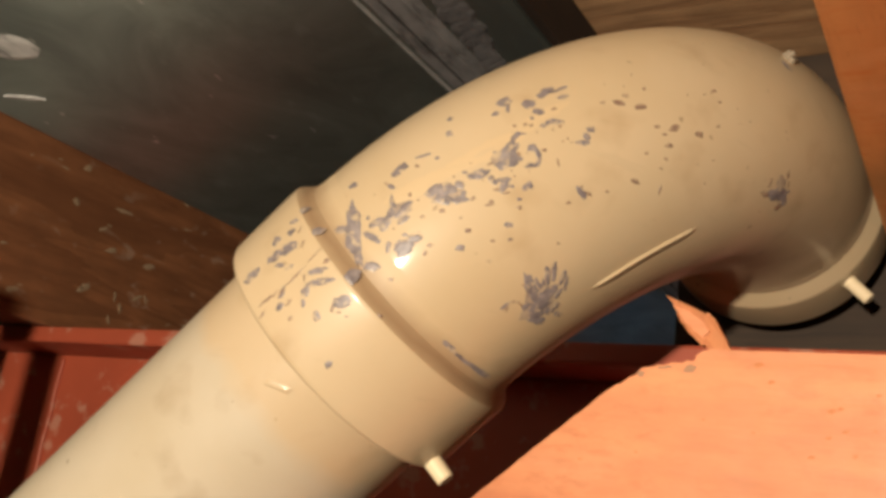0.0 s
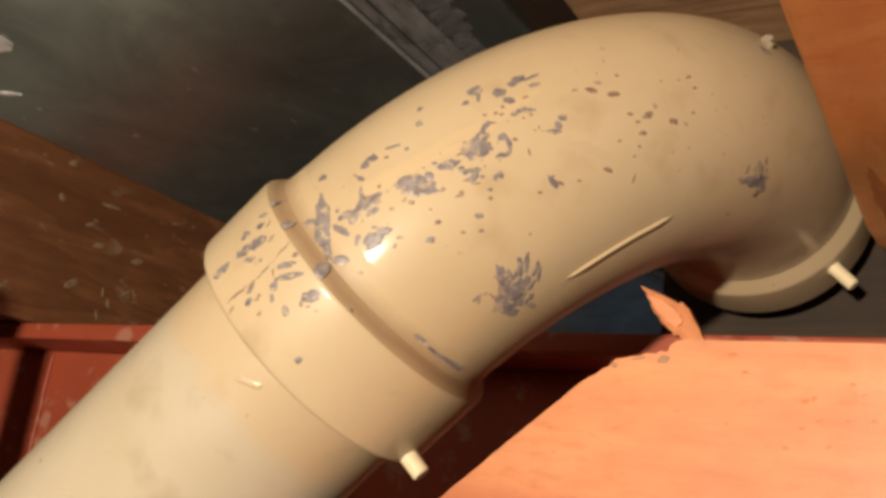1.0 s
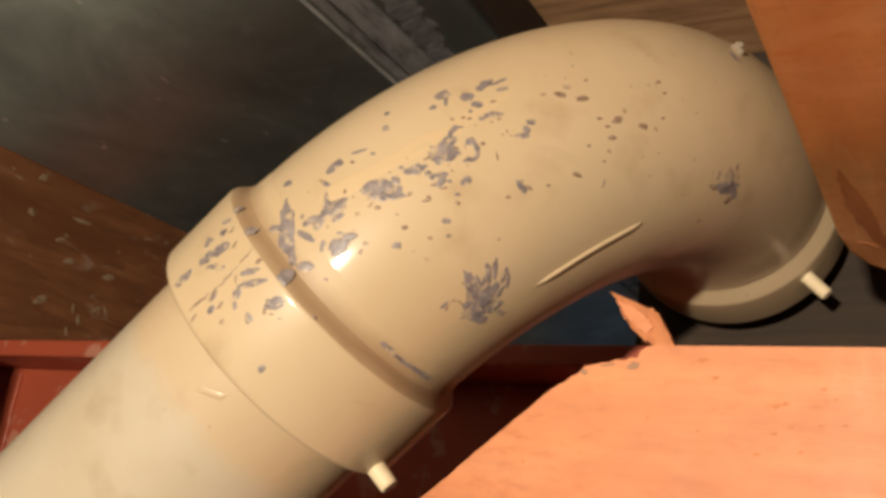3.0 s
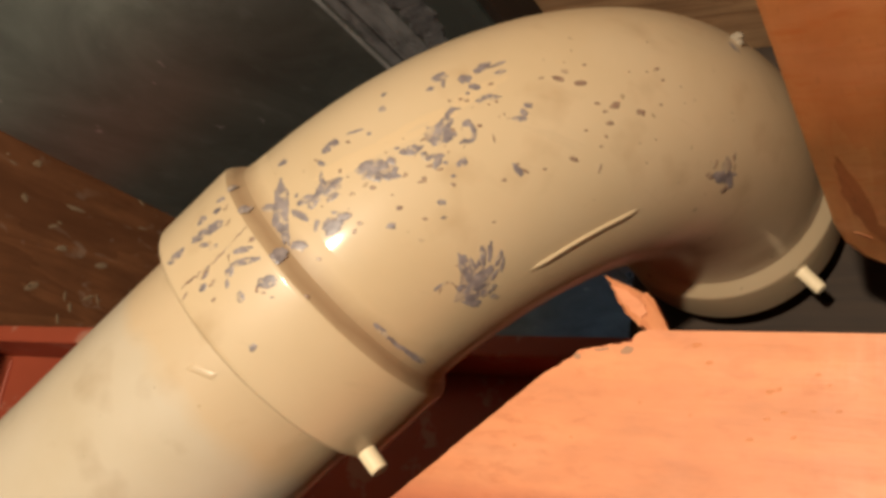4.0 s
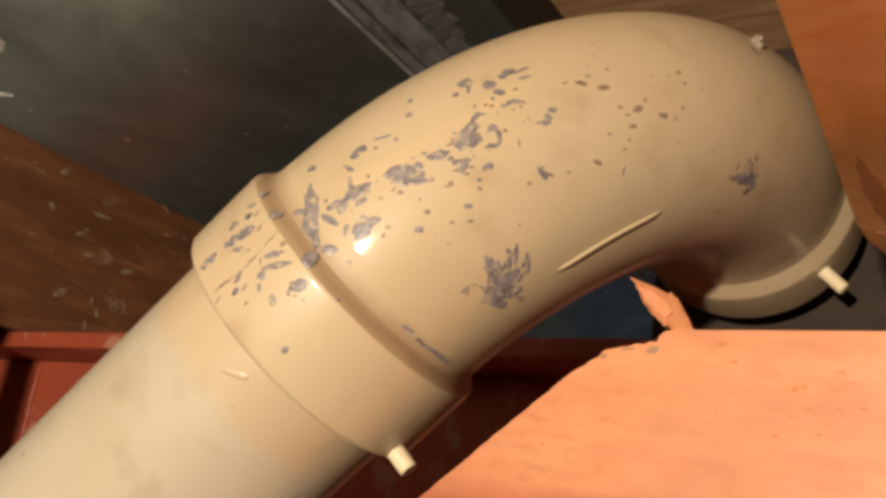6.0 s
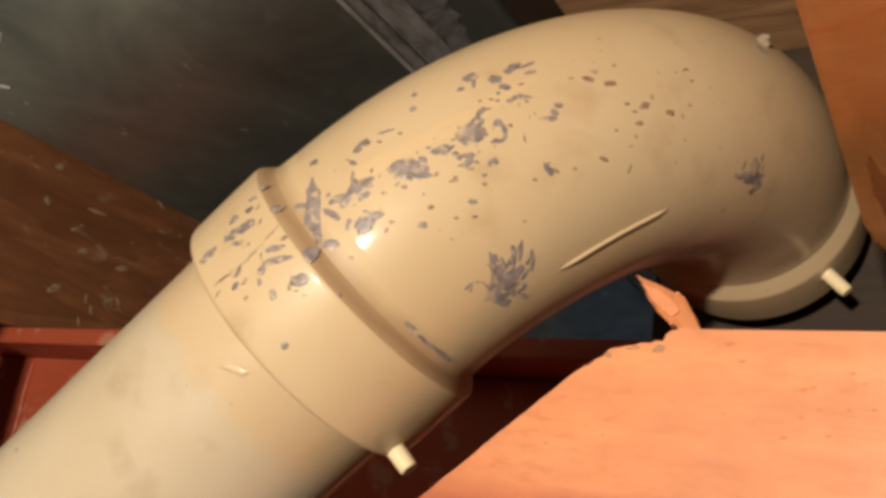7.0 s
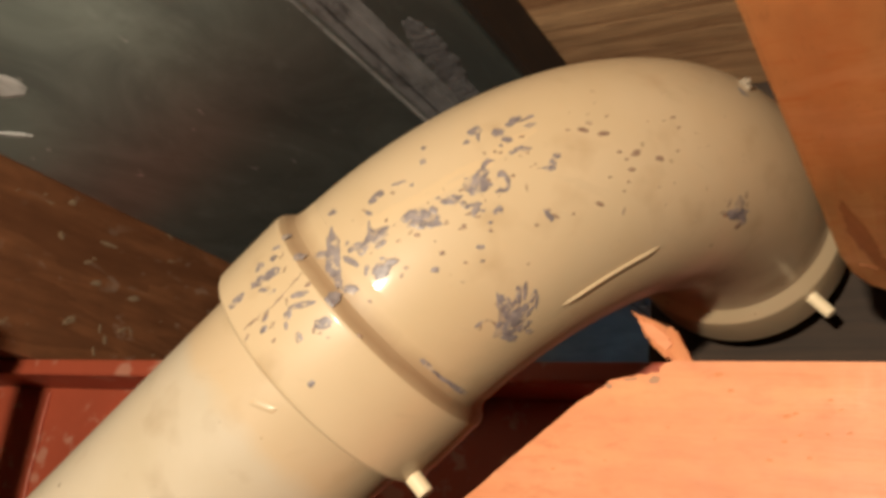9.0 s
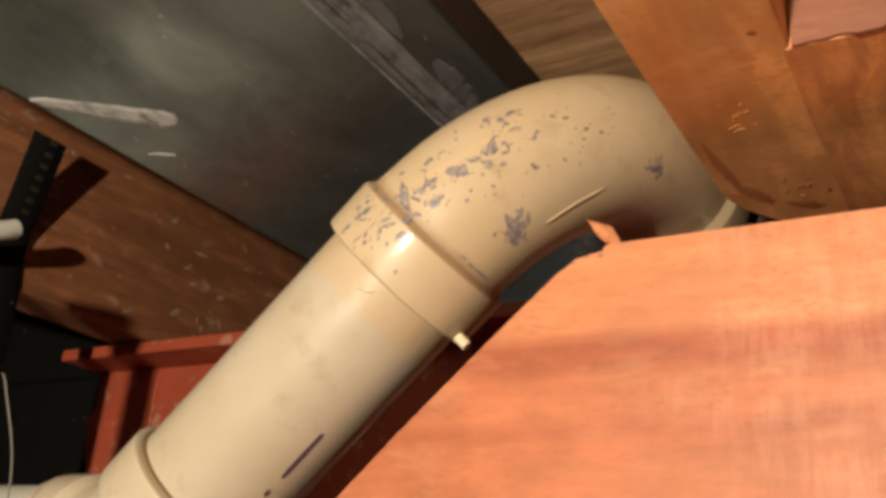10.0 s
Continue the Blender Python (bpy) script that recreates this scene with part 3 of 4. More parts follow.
elbow = thing("drain_elbow", RIM, "cream plastic drain elbow stained with purple grey primer", "pipe elbow")
corner = RIM + AXIS * (BEND_START + BEND)
SOCKET_SKIN = [(0.0, SOCKET_R - 0.006), (0.0002, SOCKET_R - 0.0016), (0.0007, SOCKET_R - 0.0006), (0.0016, SOCKET_R - 0.0001), (0.0028, SOCKET_R), (0.0290, SOCKET_R), (0.0298, SOCKET_R - 0.0001), (0.0306, SOCKET_R - 0.0004)]
SHOULDER_SKIN = [(0.0306, SOCKET_R - 0.0004), (0.0312, SOCKET_R - 0.0009), (0.0344, BEND_R + 0.0007), (0.0352, BEND_R + 0.00045), (0.0364, BEND_R + 0.00025), (0.0380, BEND_R + 0.00010), (0.0402, BEND_R + 0.00003), (0.0404, BEND_R - 0.0006)]
LEDGE_SKIN = [(0.0306, SOCKET_R - 0.0004), (0.0312, SOCKET_R - 0.0006), (0.0368, BEND_R + 0.0003), (0.0374, BEND_R + 0.0001), (0.0420, BEND_R + 0.00003), (0.0424, BEND_R - 0.0006)]


def skin_radius(along):
    """The radius of the elbow's skin so far above the rim, past the socket's edge."""
    for (s0, r0), (s1, r1) in zip(SHOULDER_SKIN, SHOULDER_SKIN[1:-1]):
        if along < s1:
            return r0 + (r1 - r0) * max(0.0, along - s0) / (s1 - s0)
    return BEND_R


def along_elbow(s, radius):
    """A station on the elbow's middle line, s metres above the near rim."""
    a = max(0.0, (s - BEND_START) / BEND)
    return RIM + AXIS * (min(s, BEND_START) + BEND * math.sin(a)) + AWAY * (BEND * (1 - math.cos(a))), AXIS * math.cos(a) + AWAY * math.sin(a), radius


FIRST = 0.0360
LAST = BEND_START + BEND * math.pi / 2
part("bend", sweep([along_elbow(FIRST + (LAST - FIRST) * i / 56, BEND_R) for i in range(57)] + straight(corner, AWAY, [(OUTLET - 0.033, BEND_R)]), 128), mat_elbow, elbow, smooth=True)
hub = part("socket", sweep(straight(RIM, AXIS, SOCKET_SKIN), 128), mat_elbow, elbow, smooth=True)
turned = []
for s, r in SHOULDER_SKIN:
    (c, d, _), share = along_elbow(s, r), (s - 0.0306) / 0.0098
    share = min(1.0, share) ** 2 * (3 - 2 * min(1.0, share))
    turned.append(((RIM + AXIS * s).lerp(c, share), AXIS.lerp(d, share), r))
part("shoulder", sweep(turned, 128), mat_shoulder, hub, "shoulder with a brown band round its crease", True, 16)
hub = part("socket", sweep(straight(corner + AWAY * OUTLET, -AWAY, SOCKET_SKIN), 128), mat_elbow, elbow, smooth=True)
part("shoulder", sweep(straight(corner + AWAY * OUTLET, -AWAY, LEDGE_SKIN), 128), mat_elbow, hub, "", True, 16)
NUB = (SIDE + AWAY * 0.14).normalized()
part("moulding_nub", nub(RIM + AXIS * 0.004 + NUB * 0.0500, NUB, 0.0032, 0.0088), mat_nub, elbow, "pale moulding stub")
part("moulding_nub", nub(corner + AWAY * (OUTLET - 0.0215) + SIDE * 0.0505, SIDE, 0.0030, 0.0122), mat_nub, elbow, "pale moulding stub")
part("moulding_ridge", skin_patch(lambda f, g, h: on_bend(30.9 + 8.6 * f, 77.4 - 1.5 * f + 0.9 * g, BEND_R + h), 40, 4, 0.0009), mat_elbow, elbow, "thin raised moulding ridge", True)
for turn, length, radius, lean in ((3.0, 0.0042, 0.0012, 0.9), (6.0, 0.0026, 0.0016, -0.2), (1.0, 0.0036, 0.0009, 1.4)):
    out = on_bend(65.5, turn, 1.0) - on_bend(65.5, turn, 0.0)
    part("torn_stub", nub(on_bend(65.5, turn, BEND_R - 0.0008), (out + SIDE * lean * 0.4 + AXIS * lean * 0.5).normalized(), radius, length), mat_torn, elbow, "torn pale moulding stub")

# primer stains: (along, degrees round, half length, half width, slant), along in millimetres above the rim or in degrees of the bend
SOCKET_STAINS_LOW = [(6.9, -12, 3.5, 1.7, 4), (16.5, -10.9, 3.3, 1.8, 19), (21.7, -9, 3.4, 2.1, 21), (19.1, -17, 1.9, 2.2, 8), (24.7, -14.5, 1.6, 1.1, 25), (27.2, -18.1,
                     2, 1, 30), (16.6, -5.8, 1.9, 0.9, 48), (18.6, -2.1, 1.5, 0.8, 17), (25.6, 7.2, 2.9, 1, 33), (24.6, 11.2, 4.1, 1, 33), (18.9, 9.6, 1.8, 1.3, -22)]
SOCKET_STAINS_HIGH = [(16, 12.1, 1.4, 0.7, -58), (25.5, 21.2, 3.5, 1.6, 29), (21.9, 20.8, 1.2, 0.7, -40), (22.7, 23, 0.9, 0.5, 42), (16.8, 18.9, 1.6, 1.3, -60), (9.5, 7,
                      1.5, 1, -16), (9.9, 12.9, 1.1, 0.7, -6), (9.9, 33.3, 1.3, 0.9, 2), (29.3, 6.6, 1.2, 0.7, 14), (23.7, 25.9, 0.7, 0.4, 42), (12.8, 3.4, 1.8, 0.8, -31)]
SHOULDER_STAINS = [(1, -20.7, 1.4, 1.1, 4), (1.2, -6.1, 1.6, 1.1, 17), (1.2, 16.7, 2.7, 1.7, 0), (0.9, 33.2, 0.9, 0.5, 42), (4.1, 0.6, 9.4, 2.3, -66), (3.1, -2.3, 2,
                   1.1, 38), (3.3, 17.8, 2.1, 1.4, 39), (3.9, 26.1, 0.9, 0.5, 40), (3.7, 59.9, 3.2, 0.8, 89), (3.7, 67.9, 4.2, 0.6, 88), (4, 79, 6.2, 0.9, 86), (6.6,
                   -17.8, 1.7, 1.3, 37), (9.6, -3.4, 1.5, 0.7, 67), (9.4, -6.2, 1.2, 0.4, 72), (11.3, -7.8, 2.6, 1.7, 5), (14.1, -6.4, 2.7, 0.6, 27), (15, -1.4, 1, 0.7,
                   44), (12.9, -4, 1, 0.7, 47)]
CLUSTER_STAINS = [(17.6, -8.6, 1.3, 1.1, -31), (18.8, -15.8, 1.1, 1, 55), (5.9, 1.4, 0.9, 0.7, -27), (6.4, 5.4, 2.6, 1.3, 12), (6.9, 8, 2.7, 1.4, -13), (8, 6.3, 2.9,
                  1.2, -27), (9.2, 8, 3.5, 1.1, -7), (8.8, 2.3, 2.1, 0.7, -59), (10.6, 4.9, 1.1, 0.7, -38), (8.6, 11.4, 2, 0.9, 1), (5, 8.8, 3.3, 1.1, 68), (5.7, 16.1,
                  1.6, 0.8, -42), (7, 20.2, 3.2, 2.1, 8), (8.3, 19.9, 2.3, 1.2, 34), (7.8, 16.7, 1.1, 0.7, 40), (8.2, 26.6, 1, 0.6, -20), (9.1, 25.6, 1.1, 0.7, 38),
                  (12.6, 9.5, 2.5, 1.5, 5)]
BROAD_STAINS = [(13.7, 11.8, 3.1, 2, 39), (13, 14.8, 2.6, 1.5, 46), (14.1, 18.5, 2.5, 1.2, 32), (14.8, 17.5, 1.5, 0.8, -30), (15.1, 13.7, 1.6, 1, 77), (15.3, 21, 1,
                0.7, -6), (12.1, 17.9, 1.1, 0.7, 38), (10.2, 15.3, 0.9, 0.6, 39), (16.2, 10.7, 0.9, 0.6, 38), (17.2, 14.5, 3, 1.5, 18), (18.7, 13.4, 1, 0.5, 8), (13,
                29.7, 1.1, 0.7, 35), (11.3, 33, 1.3, 0.8, 36), (20.4, 16.5, 3.8, 2, 15), (21.1, 13, 4.2, 2, -27), (22.6, 9.1, 2.1, 0.9, -11), (23.3, 9.6, 1.3, 0.5,
                22), (21.6, 16.1, 1.1, 0.8, 32)]
RIDGE_STAINS = [(23.2, 16.4, 1.6, 1.2, 2), (23.4, 19.2, 2, 0.8, -83), (23, 22.4, 1.8, 0.6, -38), (22.1, 22.6, 1.9, 0.8, 24), (24.1, 19.8, 0.9, 0.6, 29), (22.6, -4.8,
                1.3, 0.9, 5), (24.2, -8.4, 2.4, 1.9, 8), (24.1, -4.7, 2.4, 0.6, -58), (26, -1.1, 2.1, 1.9, 13), (28.3, -2.4, 3.1, 1.6, -10), (29.9, -0.8, 2.9, 0.6,
                3), (29.4, 3.1, 1.8, 0.7, 17), (26.2, 4.6, 1.7, 1.3, 39), (27.7, 6.5, 1.4, 0.6, 7), (25.2, 5.7, 1, 0.8, -26), (24.2, 6.6, 0.9, 0.7, 34), (24.6, 8.3,
                0.9, 0.7, 33), (25.9, 10.7, 1.8, 0.9, 5)]
CROWN_STAINS = [(27, 11.9, 2.2, 0.9, 32), (27, 14.3, 0.7, 0.5, 28), (23.2, 4.9, 0.7, 0.6, 36), (17.9, 19.2, 1.6, 1, 81), (18.8, 21.4, 2.1, 0.8, 25), (17.8, 23.2, 1.4,
                0.6, 15), (18.4, 23.8, 1.8, 1, -18), (18.4, 26.2, 1.3, 0.5, 19), (19.2, 25.3, 0.9, 0.6, 32), (20.6, 28.4, 1.7, 1.1, 5), (16.2, 26.4, 1.7, 0.4, 28),
                (16.6, 25.9, 0.9, 0.6, 34), (19.1, 30.7, 0.9, 0.6, 31), (18.6, 33.4, 0.9, 0.6, 31), (16.7, 36.3, 1.3, 0.8, 32), (24.6, 26.5, 1.6, 0.3, -68), (19.8,
                10.4, 0.7, 0.5, 36), (28, 24.3, 2.1, 0.9, 31)]
BACK_STAINS = [(28.8, 22.9, 1.4, 0.9, 50), (29.6, 21, 1.4, 0.9, 24), (32.6, 12.9, 1, 0.7, 24), (34.2, 15.8, 1.9, 0.9, 40), (35.4, 13.9, 1.3, 0.8, 20), (36.1, 20.6,
               1.9, 0.9, 18), (37.8, 13.7, 0.8, 0.6, 18), (36.7, 30.3, 1.1, 0.6, 16), (38.7, 33.2, 2.2, 1, 2), (37.2, 34.1, 1.1, 0.6, 16), (37.3, 38.9, 1.4, 0.7,
               16), (36.2, 43, 1, 0.6, 49), (35.2, 45.7, 0.8, 0.4, 18), (41.6, 38.6, 1.8, 0.9, 12), (46.2, 23, 1.3, 0.7, 7), (46.3, 28.3, 1, 0.5, 7), (44.7, 37.7, 1,
               0.5, 9), (31.5, 46, 1.6, 0.7, 44)]
FLANK_STAINS = [(25.2, 40.5, 2.1, 0.9, 74), (25.8, 41.8, 1.5, 0.5, 52), (25.5, 38.5, 0.7, 0.4, 26), (34.3, 53.2, 1.8, 0.5, -55), (34.1, 38.1, 0.8, 0.4, 18), (27.9,
                44.7, 0.8, 0.4, 24), (23.4, 41.2, 0.9, 0.6, 27), (15.1, 61.9, 5.4, 1.5, -81), (14.9, 70.7, 4.4, 2.8, 6), (15.7, 66.2, 3.2, 2.3, 12), (16.5, 68.8, 2.6, 1.9, -40), (13.8, 76.4, 3.3, 1.3, 55), (13.6, 67.1, 1.5,
                1.1, 11), (17.5, 61.6, 2.9, 1, -69), (18.4, 61.7, 3.6, 0.9, -61), (19, 65.8, 2.6, 1, -51), (19.2, 68.5, 2.8, 0.6, -61), (17.7, 71.1, 2.3, 0.8, -26),
                (16.6, 80.6, 1.8, 0.9, 56), (16.9, 75.8, 1.4, 1.1, 16)]
OUTER_STAINS = [(11.5, 61.1, 2, 0.6, -6), (12.6, 62.1, 1.8, 0.5, 39), (11.5, 62.6, 1.5, 0.5, -40), (13.1, 65.7, 1.8, 0.3, 85), (16, 41.2, 0.9, 0.5, 33), (14.4, 37.9,
                0.9, 0.5, 34), (12.9, 43.3, 0.9, 0.5, 35), (20.3, 52.5, 0.7, 0.4, 30), (52.6, 69.8, 2.7, 1.1, 20), (55.5, 70.3, 7.3, 1.7, 4), (57.5, 73.4, 3.6, 1.6,
                43), (56.8, 77.1, 1.7, 1.3, -19), (57.1, 62.5, 1.6, 1, 87), (53.3, 65.1, 1.8, 0.8, -73), (16.2, 66, 3.6, 1.4, -65), (17.3, 68.2, 2.2, 1.2, -35),
                (14.1, 73, 2.6, 1.9, 17), (15.9, 75.7, 2, 1.4, 25)]
LAST_STAINS = [(15.9, 63.3, 3.2, 0.8, -78), (55.7, 72.3, 4, 1.4, 4)]


def stain(place, half_long, half_wide, slant, seed, lift):
    """A ragged thin patch of primer on a curved skin; place(x, y, lift) takes metres along and round from its middle."""
    rng = random.Random(seed)
    bm = bmesh.new()
    n = 40
    c, k = math.cos(radians(slant)), math.sin(radians(slant))
    rings = []
    for share in (0.35, 0.7, 1.0):
        ring = []
        for i in range(n):
            a = 2 * math.pi * i / n
            r = 1.0 + 0.30 * noise.noise((math.cos(a) * 1.3 + seed * 3.1, math.sin(a) * 1.3, 0.5)) + 0.26 * noise.noise((math.cos(a) * 3.2, math.sin(a) * 3.2 + seed * 1.7, 2.5)) + 0.14 * noise.noise((math.cos(a) * 7.5, math.sin(a) * 7.5, seed * 2.3)) + rng.uniform(-0.03, 0.03)
            x, y = share * r * half_long * math.cos(a), share * r * half_wide * math.sin(a)
            ring.append(bm.verts.new(place(c * x - k * y, k * x + c * y, lift if share < 1 else -0.00008)))
        rings.append(ring)
    bm.faces.new(rings[0])
    for p, q in zip(rings, rings[1:]):
        for i in range(n):
            bm.faces.new((p[i], p[(i + 1) % n], q[(i + 1) % n], q[i]))
    return bm


def bend_place(along, turn):
    def place(x, y, lift):
        angle = along + math.degrees(x / (BEND + BEND_R * math.cos(radians(turn))))
        return on_bend(angle, turn + math.degrees(y / BEND_R), skin_radius(BEND_START + BEND * radians(angle)) + lift)
    return place


def socket_place(along, turn):
    def place(x, y, lift):
        return on_pipe(along * 0.001 + x, turn + math.degrees(y / SOCKET_R), SOCKET_R + lift)
    return place


def flat_place(origin, along, across, out):
    def place(x, y, lift):
        return Vector(origin) + Vector(along) * x + Vector(across) * y + Vector(out) * lift
    return place


rng = random.Random(23)
for i, (y, z, long, wide, slant) in enumerate(((0.045, 2.143, 8.5, 1.5, 4), (0.002, 2.135, 3.0, 2.4, -40), (0.035, 2.128, 2.4, 0.9, 5), (0.004, 2.162, 4.0, 2.2, 30), (0.081, 2.110, 6.0, 2.2, 15), (0.026, 2.077, 5.5, 2.6, 40), (0.055, 2.078, 3.4, 1.2, -80),
                                                  (0.062, 2.071, 3.6, 1.6, -75), (0.084, 2.084, 4.2, 1.0, -60), (0.054, 2.060, 3.4, 1.4, -70), (-0.020, 2.159, 1.8, 0.8, 10), (0.042, 2.111, 5.2, 2.0, 20), (0.111, 2.151, 5.0, 0.8, 10), (-0.045, 2.088, 2.8, 0.9, 10), (-0.030, 2.060, 4.5, 2.0, 20))):
    part("plaster_fleck", stain(flat_place((-0.4749, y, z), (0, 1, 0), (0, 0, 1), (1, 0, 0)), long * 0.001, wide * 0.001, slant, i + 380, 0.0002), mat_fleck, joist, "pale splash of plaster", True)
for i in range(60):
    spot = (-0.4749, rng.uniform(-0.33, 0.42), rng.triangular(2.046, 2.195, 2.085))
    size = rng.choice((0.0007, 0.0010, 0.0012, 0.0016, 0.0024))
    part("plaster_fleck", stain(flat_place(spot, (0, 1, 0), (0, 0, 1), (1, 0, 0)), size * rng.uniform(1.0, 2.4), size * 0.55, rng.gauss(10, 28), i + 400, 0.0002), mat_fleck, joist, "pale splash of plaster", True)
for i, (x, z, size) in enumerate(((0.0719, 1.9946, 0.8), (0.0744, 1.9921, 0.7), (0.0607, 1.9899, 1.1), (0.0629, 1.9907, 0.9), (0.0601, 1.9831, 0.8), (0.0641, 1.9849, 0.8), (0.0710, 1.9856, 0.6), (0.0766, 1.9859, 0.7), (0.0562, 1.9778, 0.9), (0.0665, 1.9789, 0.8),
                                  (0.0413, 1.9830, 0.6), (-0.0066, 1.9719, 0.75), (0.0097, 1.9753, 0.5), (0.0280, 1.9856, 0.6), (0.0454, 1.9967, 0.9), (0.0419, 2.0012, 1.2))):
    part("dent", stain(flat_place((x, -0.158, z), (1, 0, 0), (0, 0, 1), (0, -1, 0)), size * 0.0011, size * 0.0006, 12, i + 700, 0.00008), mat_mark, header, "small dark dent", True)
for i, (x, z, long, wide) in enumerate(((0.0234, 1.9995, 2.0, 1.3), (0.0094, 1.9974, 1.2, 0.9), (0.0160, 1.9996, 2.4, 0.5))):
    part("chip", stain(flat_place((x, -0.158, z), (1, 0, 0), (0, 0, 1), (0, -1, 0)), long * 0.001, wide * 0.001, 8, i + 730, 0.00012), mat_chip, header, "greyed chip at the torn edge", True)
for i, (x, y, long, wide, slant) in enumerate(((0.0775, -0.124, 0.0290, 0.0034, 84), (0.0860, -0.088, 0.0150, 0.0046, 62), (0.1080, -0.068, 0.0120, 0.0050, 35), (0.1188, -0.239, 0.0022, 0.0016, 20))):
    part("knot", stain(flat_place((x, y, 2.0530), (1, 0, 0), (0, 1, 0), (0, 0, -1)), long, wide, slant, i + 520, 0.0002), mat_knot, cut_joist, "dark knot in the wood", True)
for i in range(9):
    x = rng.uniform(0.0745, 0.125)
    y = rng.uniform(-0.105, -0.066) + 0.02 * max(0.0, 0.085 - x) / 0.01 * -0.5
    part("torn_fibre", stain(flat_place((x, y, 2.0530), (1, 0, 0), (0, 1, 0), (0, 0, -1)), rng.uniform(0.0015, 0.0045), rng.uniform(0.0008, 0.0018), rng.gauss(75, 25), i + 600, rng.uniform(0.0002, 0.0004)), mat_splinter if i % 2 else mat_knot, cut_joist, "torn wood fibre", True)
for i in range(14):
    x, y = rng.gauss(0.0975, 0.004), rng.gauss(-0.173, 0.009)
    part("resin_bead", stain(flat_place((x, y, 2.0530), (1, 0, 0), (0, 1, 0), (0, 0, -1)), rng.uniform(0.0012, 0.0028), rng.uniform(0.0004, 0.0007), rng.gauss(-30, 20), i + 560, 0.00022), mat_resin, cut_joist, "shiny dried resin bead", True)

rng = random.Random(11)
SPOTS = [(rng.gauss(20, 9), rng.gauss(14, 13), rng.uniform(0.3, 0.6), rng.uniform(0.25, 0.4), rng.uniform(-90, 90)) for _ in range(26)]
SPOTS += [(rng.uniform(22, 60), rng.uniform(-5, 70), rng.uniform(0.25, 0.5), rng.uniform(0.2, 0.35), rng.uniform(-90, 90)) for _ in range(20)]
SPOTS = [spot for spot in SPOTS if spot[0] > 6.5]
for i, (along, turn, long, wide, slant) in enumerate(((12.0, 5.0, 15.0, 3.2, 12), (19.0, 8.0, 17.0, 3.6, 8), (26.0, 7.0, 12.0, 2.6, -4))):
    part("cement_smear", stain(bend_place(along, turn), long * 0.001, wide * 0.001, slant, i + 340, 0.00003), mat_smear, elbow, "pale smear of dried cement", True)


def primer_mark(i, place, long, wide, slant, faint=False):
    """One dab of primer; small drops have dried brown."""
    small = long * wide < 0.95
    size = 0.00100 if small else 0.00120
    part("primer_stain", stain(place, long * size, wide * size, slant, i + 1, 0.00006 + 0.000012 * (i % 6)), mat_speck if faint or small and i % 4 else mat_primer, elbow, "purple grey primer stain", True)


for i, (along, turn, long, wide, slant) in enumerate(SOCKET_STAINS_LOW + SOCKET_STAINS_HIGH):
    primer_mark(i, socket_place(along, turn), long, wide, slant)
for i, (along, turn, long, wide, slant) in enumerate(((15.6, 68.5, 7.6, 5.6, 60), (13.6, 71.0, 4.5, 3.0, 20), (56.0, 69.0, 6.0, 3.6, 70), (9.0, 8.0, 5.0, 2.6, -5), (13.4, 13.5, 6.0, 3.2, 30), (20.3, 13.5, 5.0, 3.4, 15))):
    part("primer_film", stain(bend_place(along, turn), long * 0.001, wide * 0.001, slant, i + 420, 0.00004), mat_film, elbow, "thin greyish film of primer", True)
BEND_STAINS = SHOULDER_STAINS + CLUSTER_STAINS + BROAD_STAINS + RIDGE_STAINS + CROWN_STAINS + BACK_STAINS + FLANK_STAINS + OUTER_STAINS + LAST_STAINS
for i, (along, turn, long, wide, slant) in enumerate(BEND_STAINS):
    primer_mark(i + 40, bend_place(along, turn), long, wide, slant, along > 30 and long * wide < 3.0)
primer_mark(230, bend_place(63.0, 11.0), 2.6, 1.8, 60)
for i, (along, turn, long, wide, slant) in enumerate(SPOTS):
    primer_mark(i + 240, bend_place(along, turn), long, wide, slant, True)

for i, (a0, t0, a1, t1, wide) in enumerate(((30.5, 1.3, 24.0, 2.3, 0.28), (24.0, 2.3, 14.4, 2.9, 0.40), (14.4, 2.9, 10.0, 4.2, 0.5), (12.0, 2.0, 3.5, 1.0, 0.45), (27.5, -6.0, 25.0, -5.0, 0.5), (29.0, -12.0, 26.5, -11.5, 0.5), (22.0, 4.5, 20.0, 6.5, 0.4), (14.0, 8.0, 11.0, 8.5, 0.6), (5.0, 4.0, 2.0, 5.0, 0.5))):
    part("crease", skin_patch(lambda f, g, h: on_pipe(0.001 * (a0 + (a1 - a0) * (f + 1) / 2 + 0.5 * noise.noise((f * 2.5, i, 7.0))), t0 + (t1 - t0) * (f + 1) / 2 + 1.1 * noise.noise((f * 3.0, i, 1.0)) + wide * g * (1.05 - f * f) * (1 + 0.5 * noise.noise((f * 6.0, i, 3.0))), SOCKET_R + h), 24, 4, 0.00010), mat_speck, elbow, "thin brown crease in dried cement", True)

outlet = thing("outlet_pipe", corner + AWAY * OUTLET, "cream plastic drain pipe leaving the elbow", "pipe")
part("tube", sweep(straight(corner, AWAY, [(OUTLET - 0.004, PIPE_R), (OUTLET + 0.018, PIPE_R)])), mat_fitting, outlet, smooth=True)

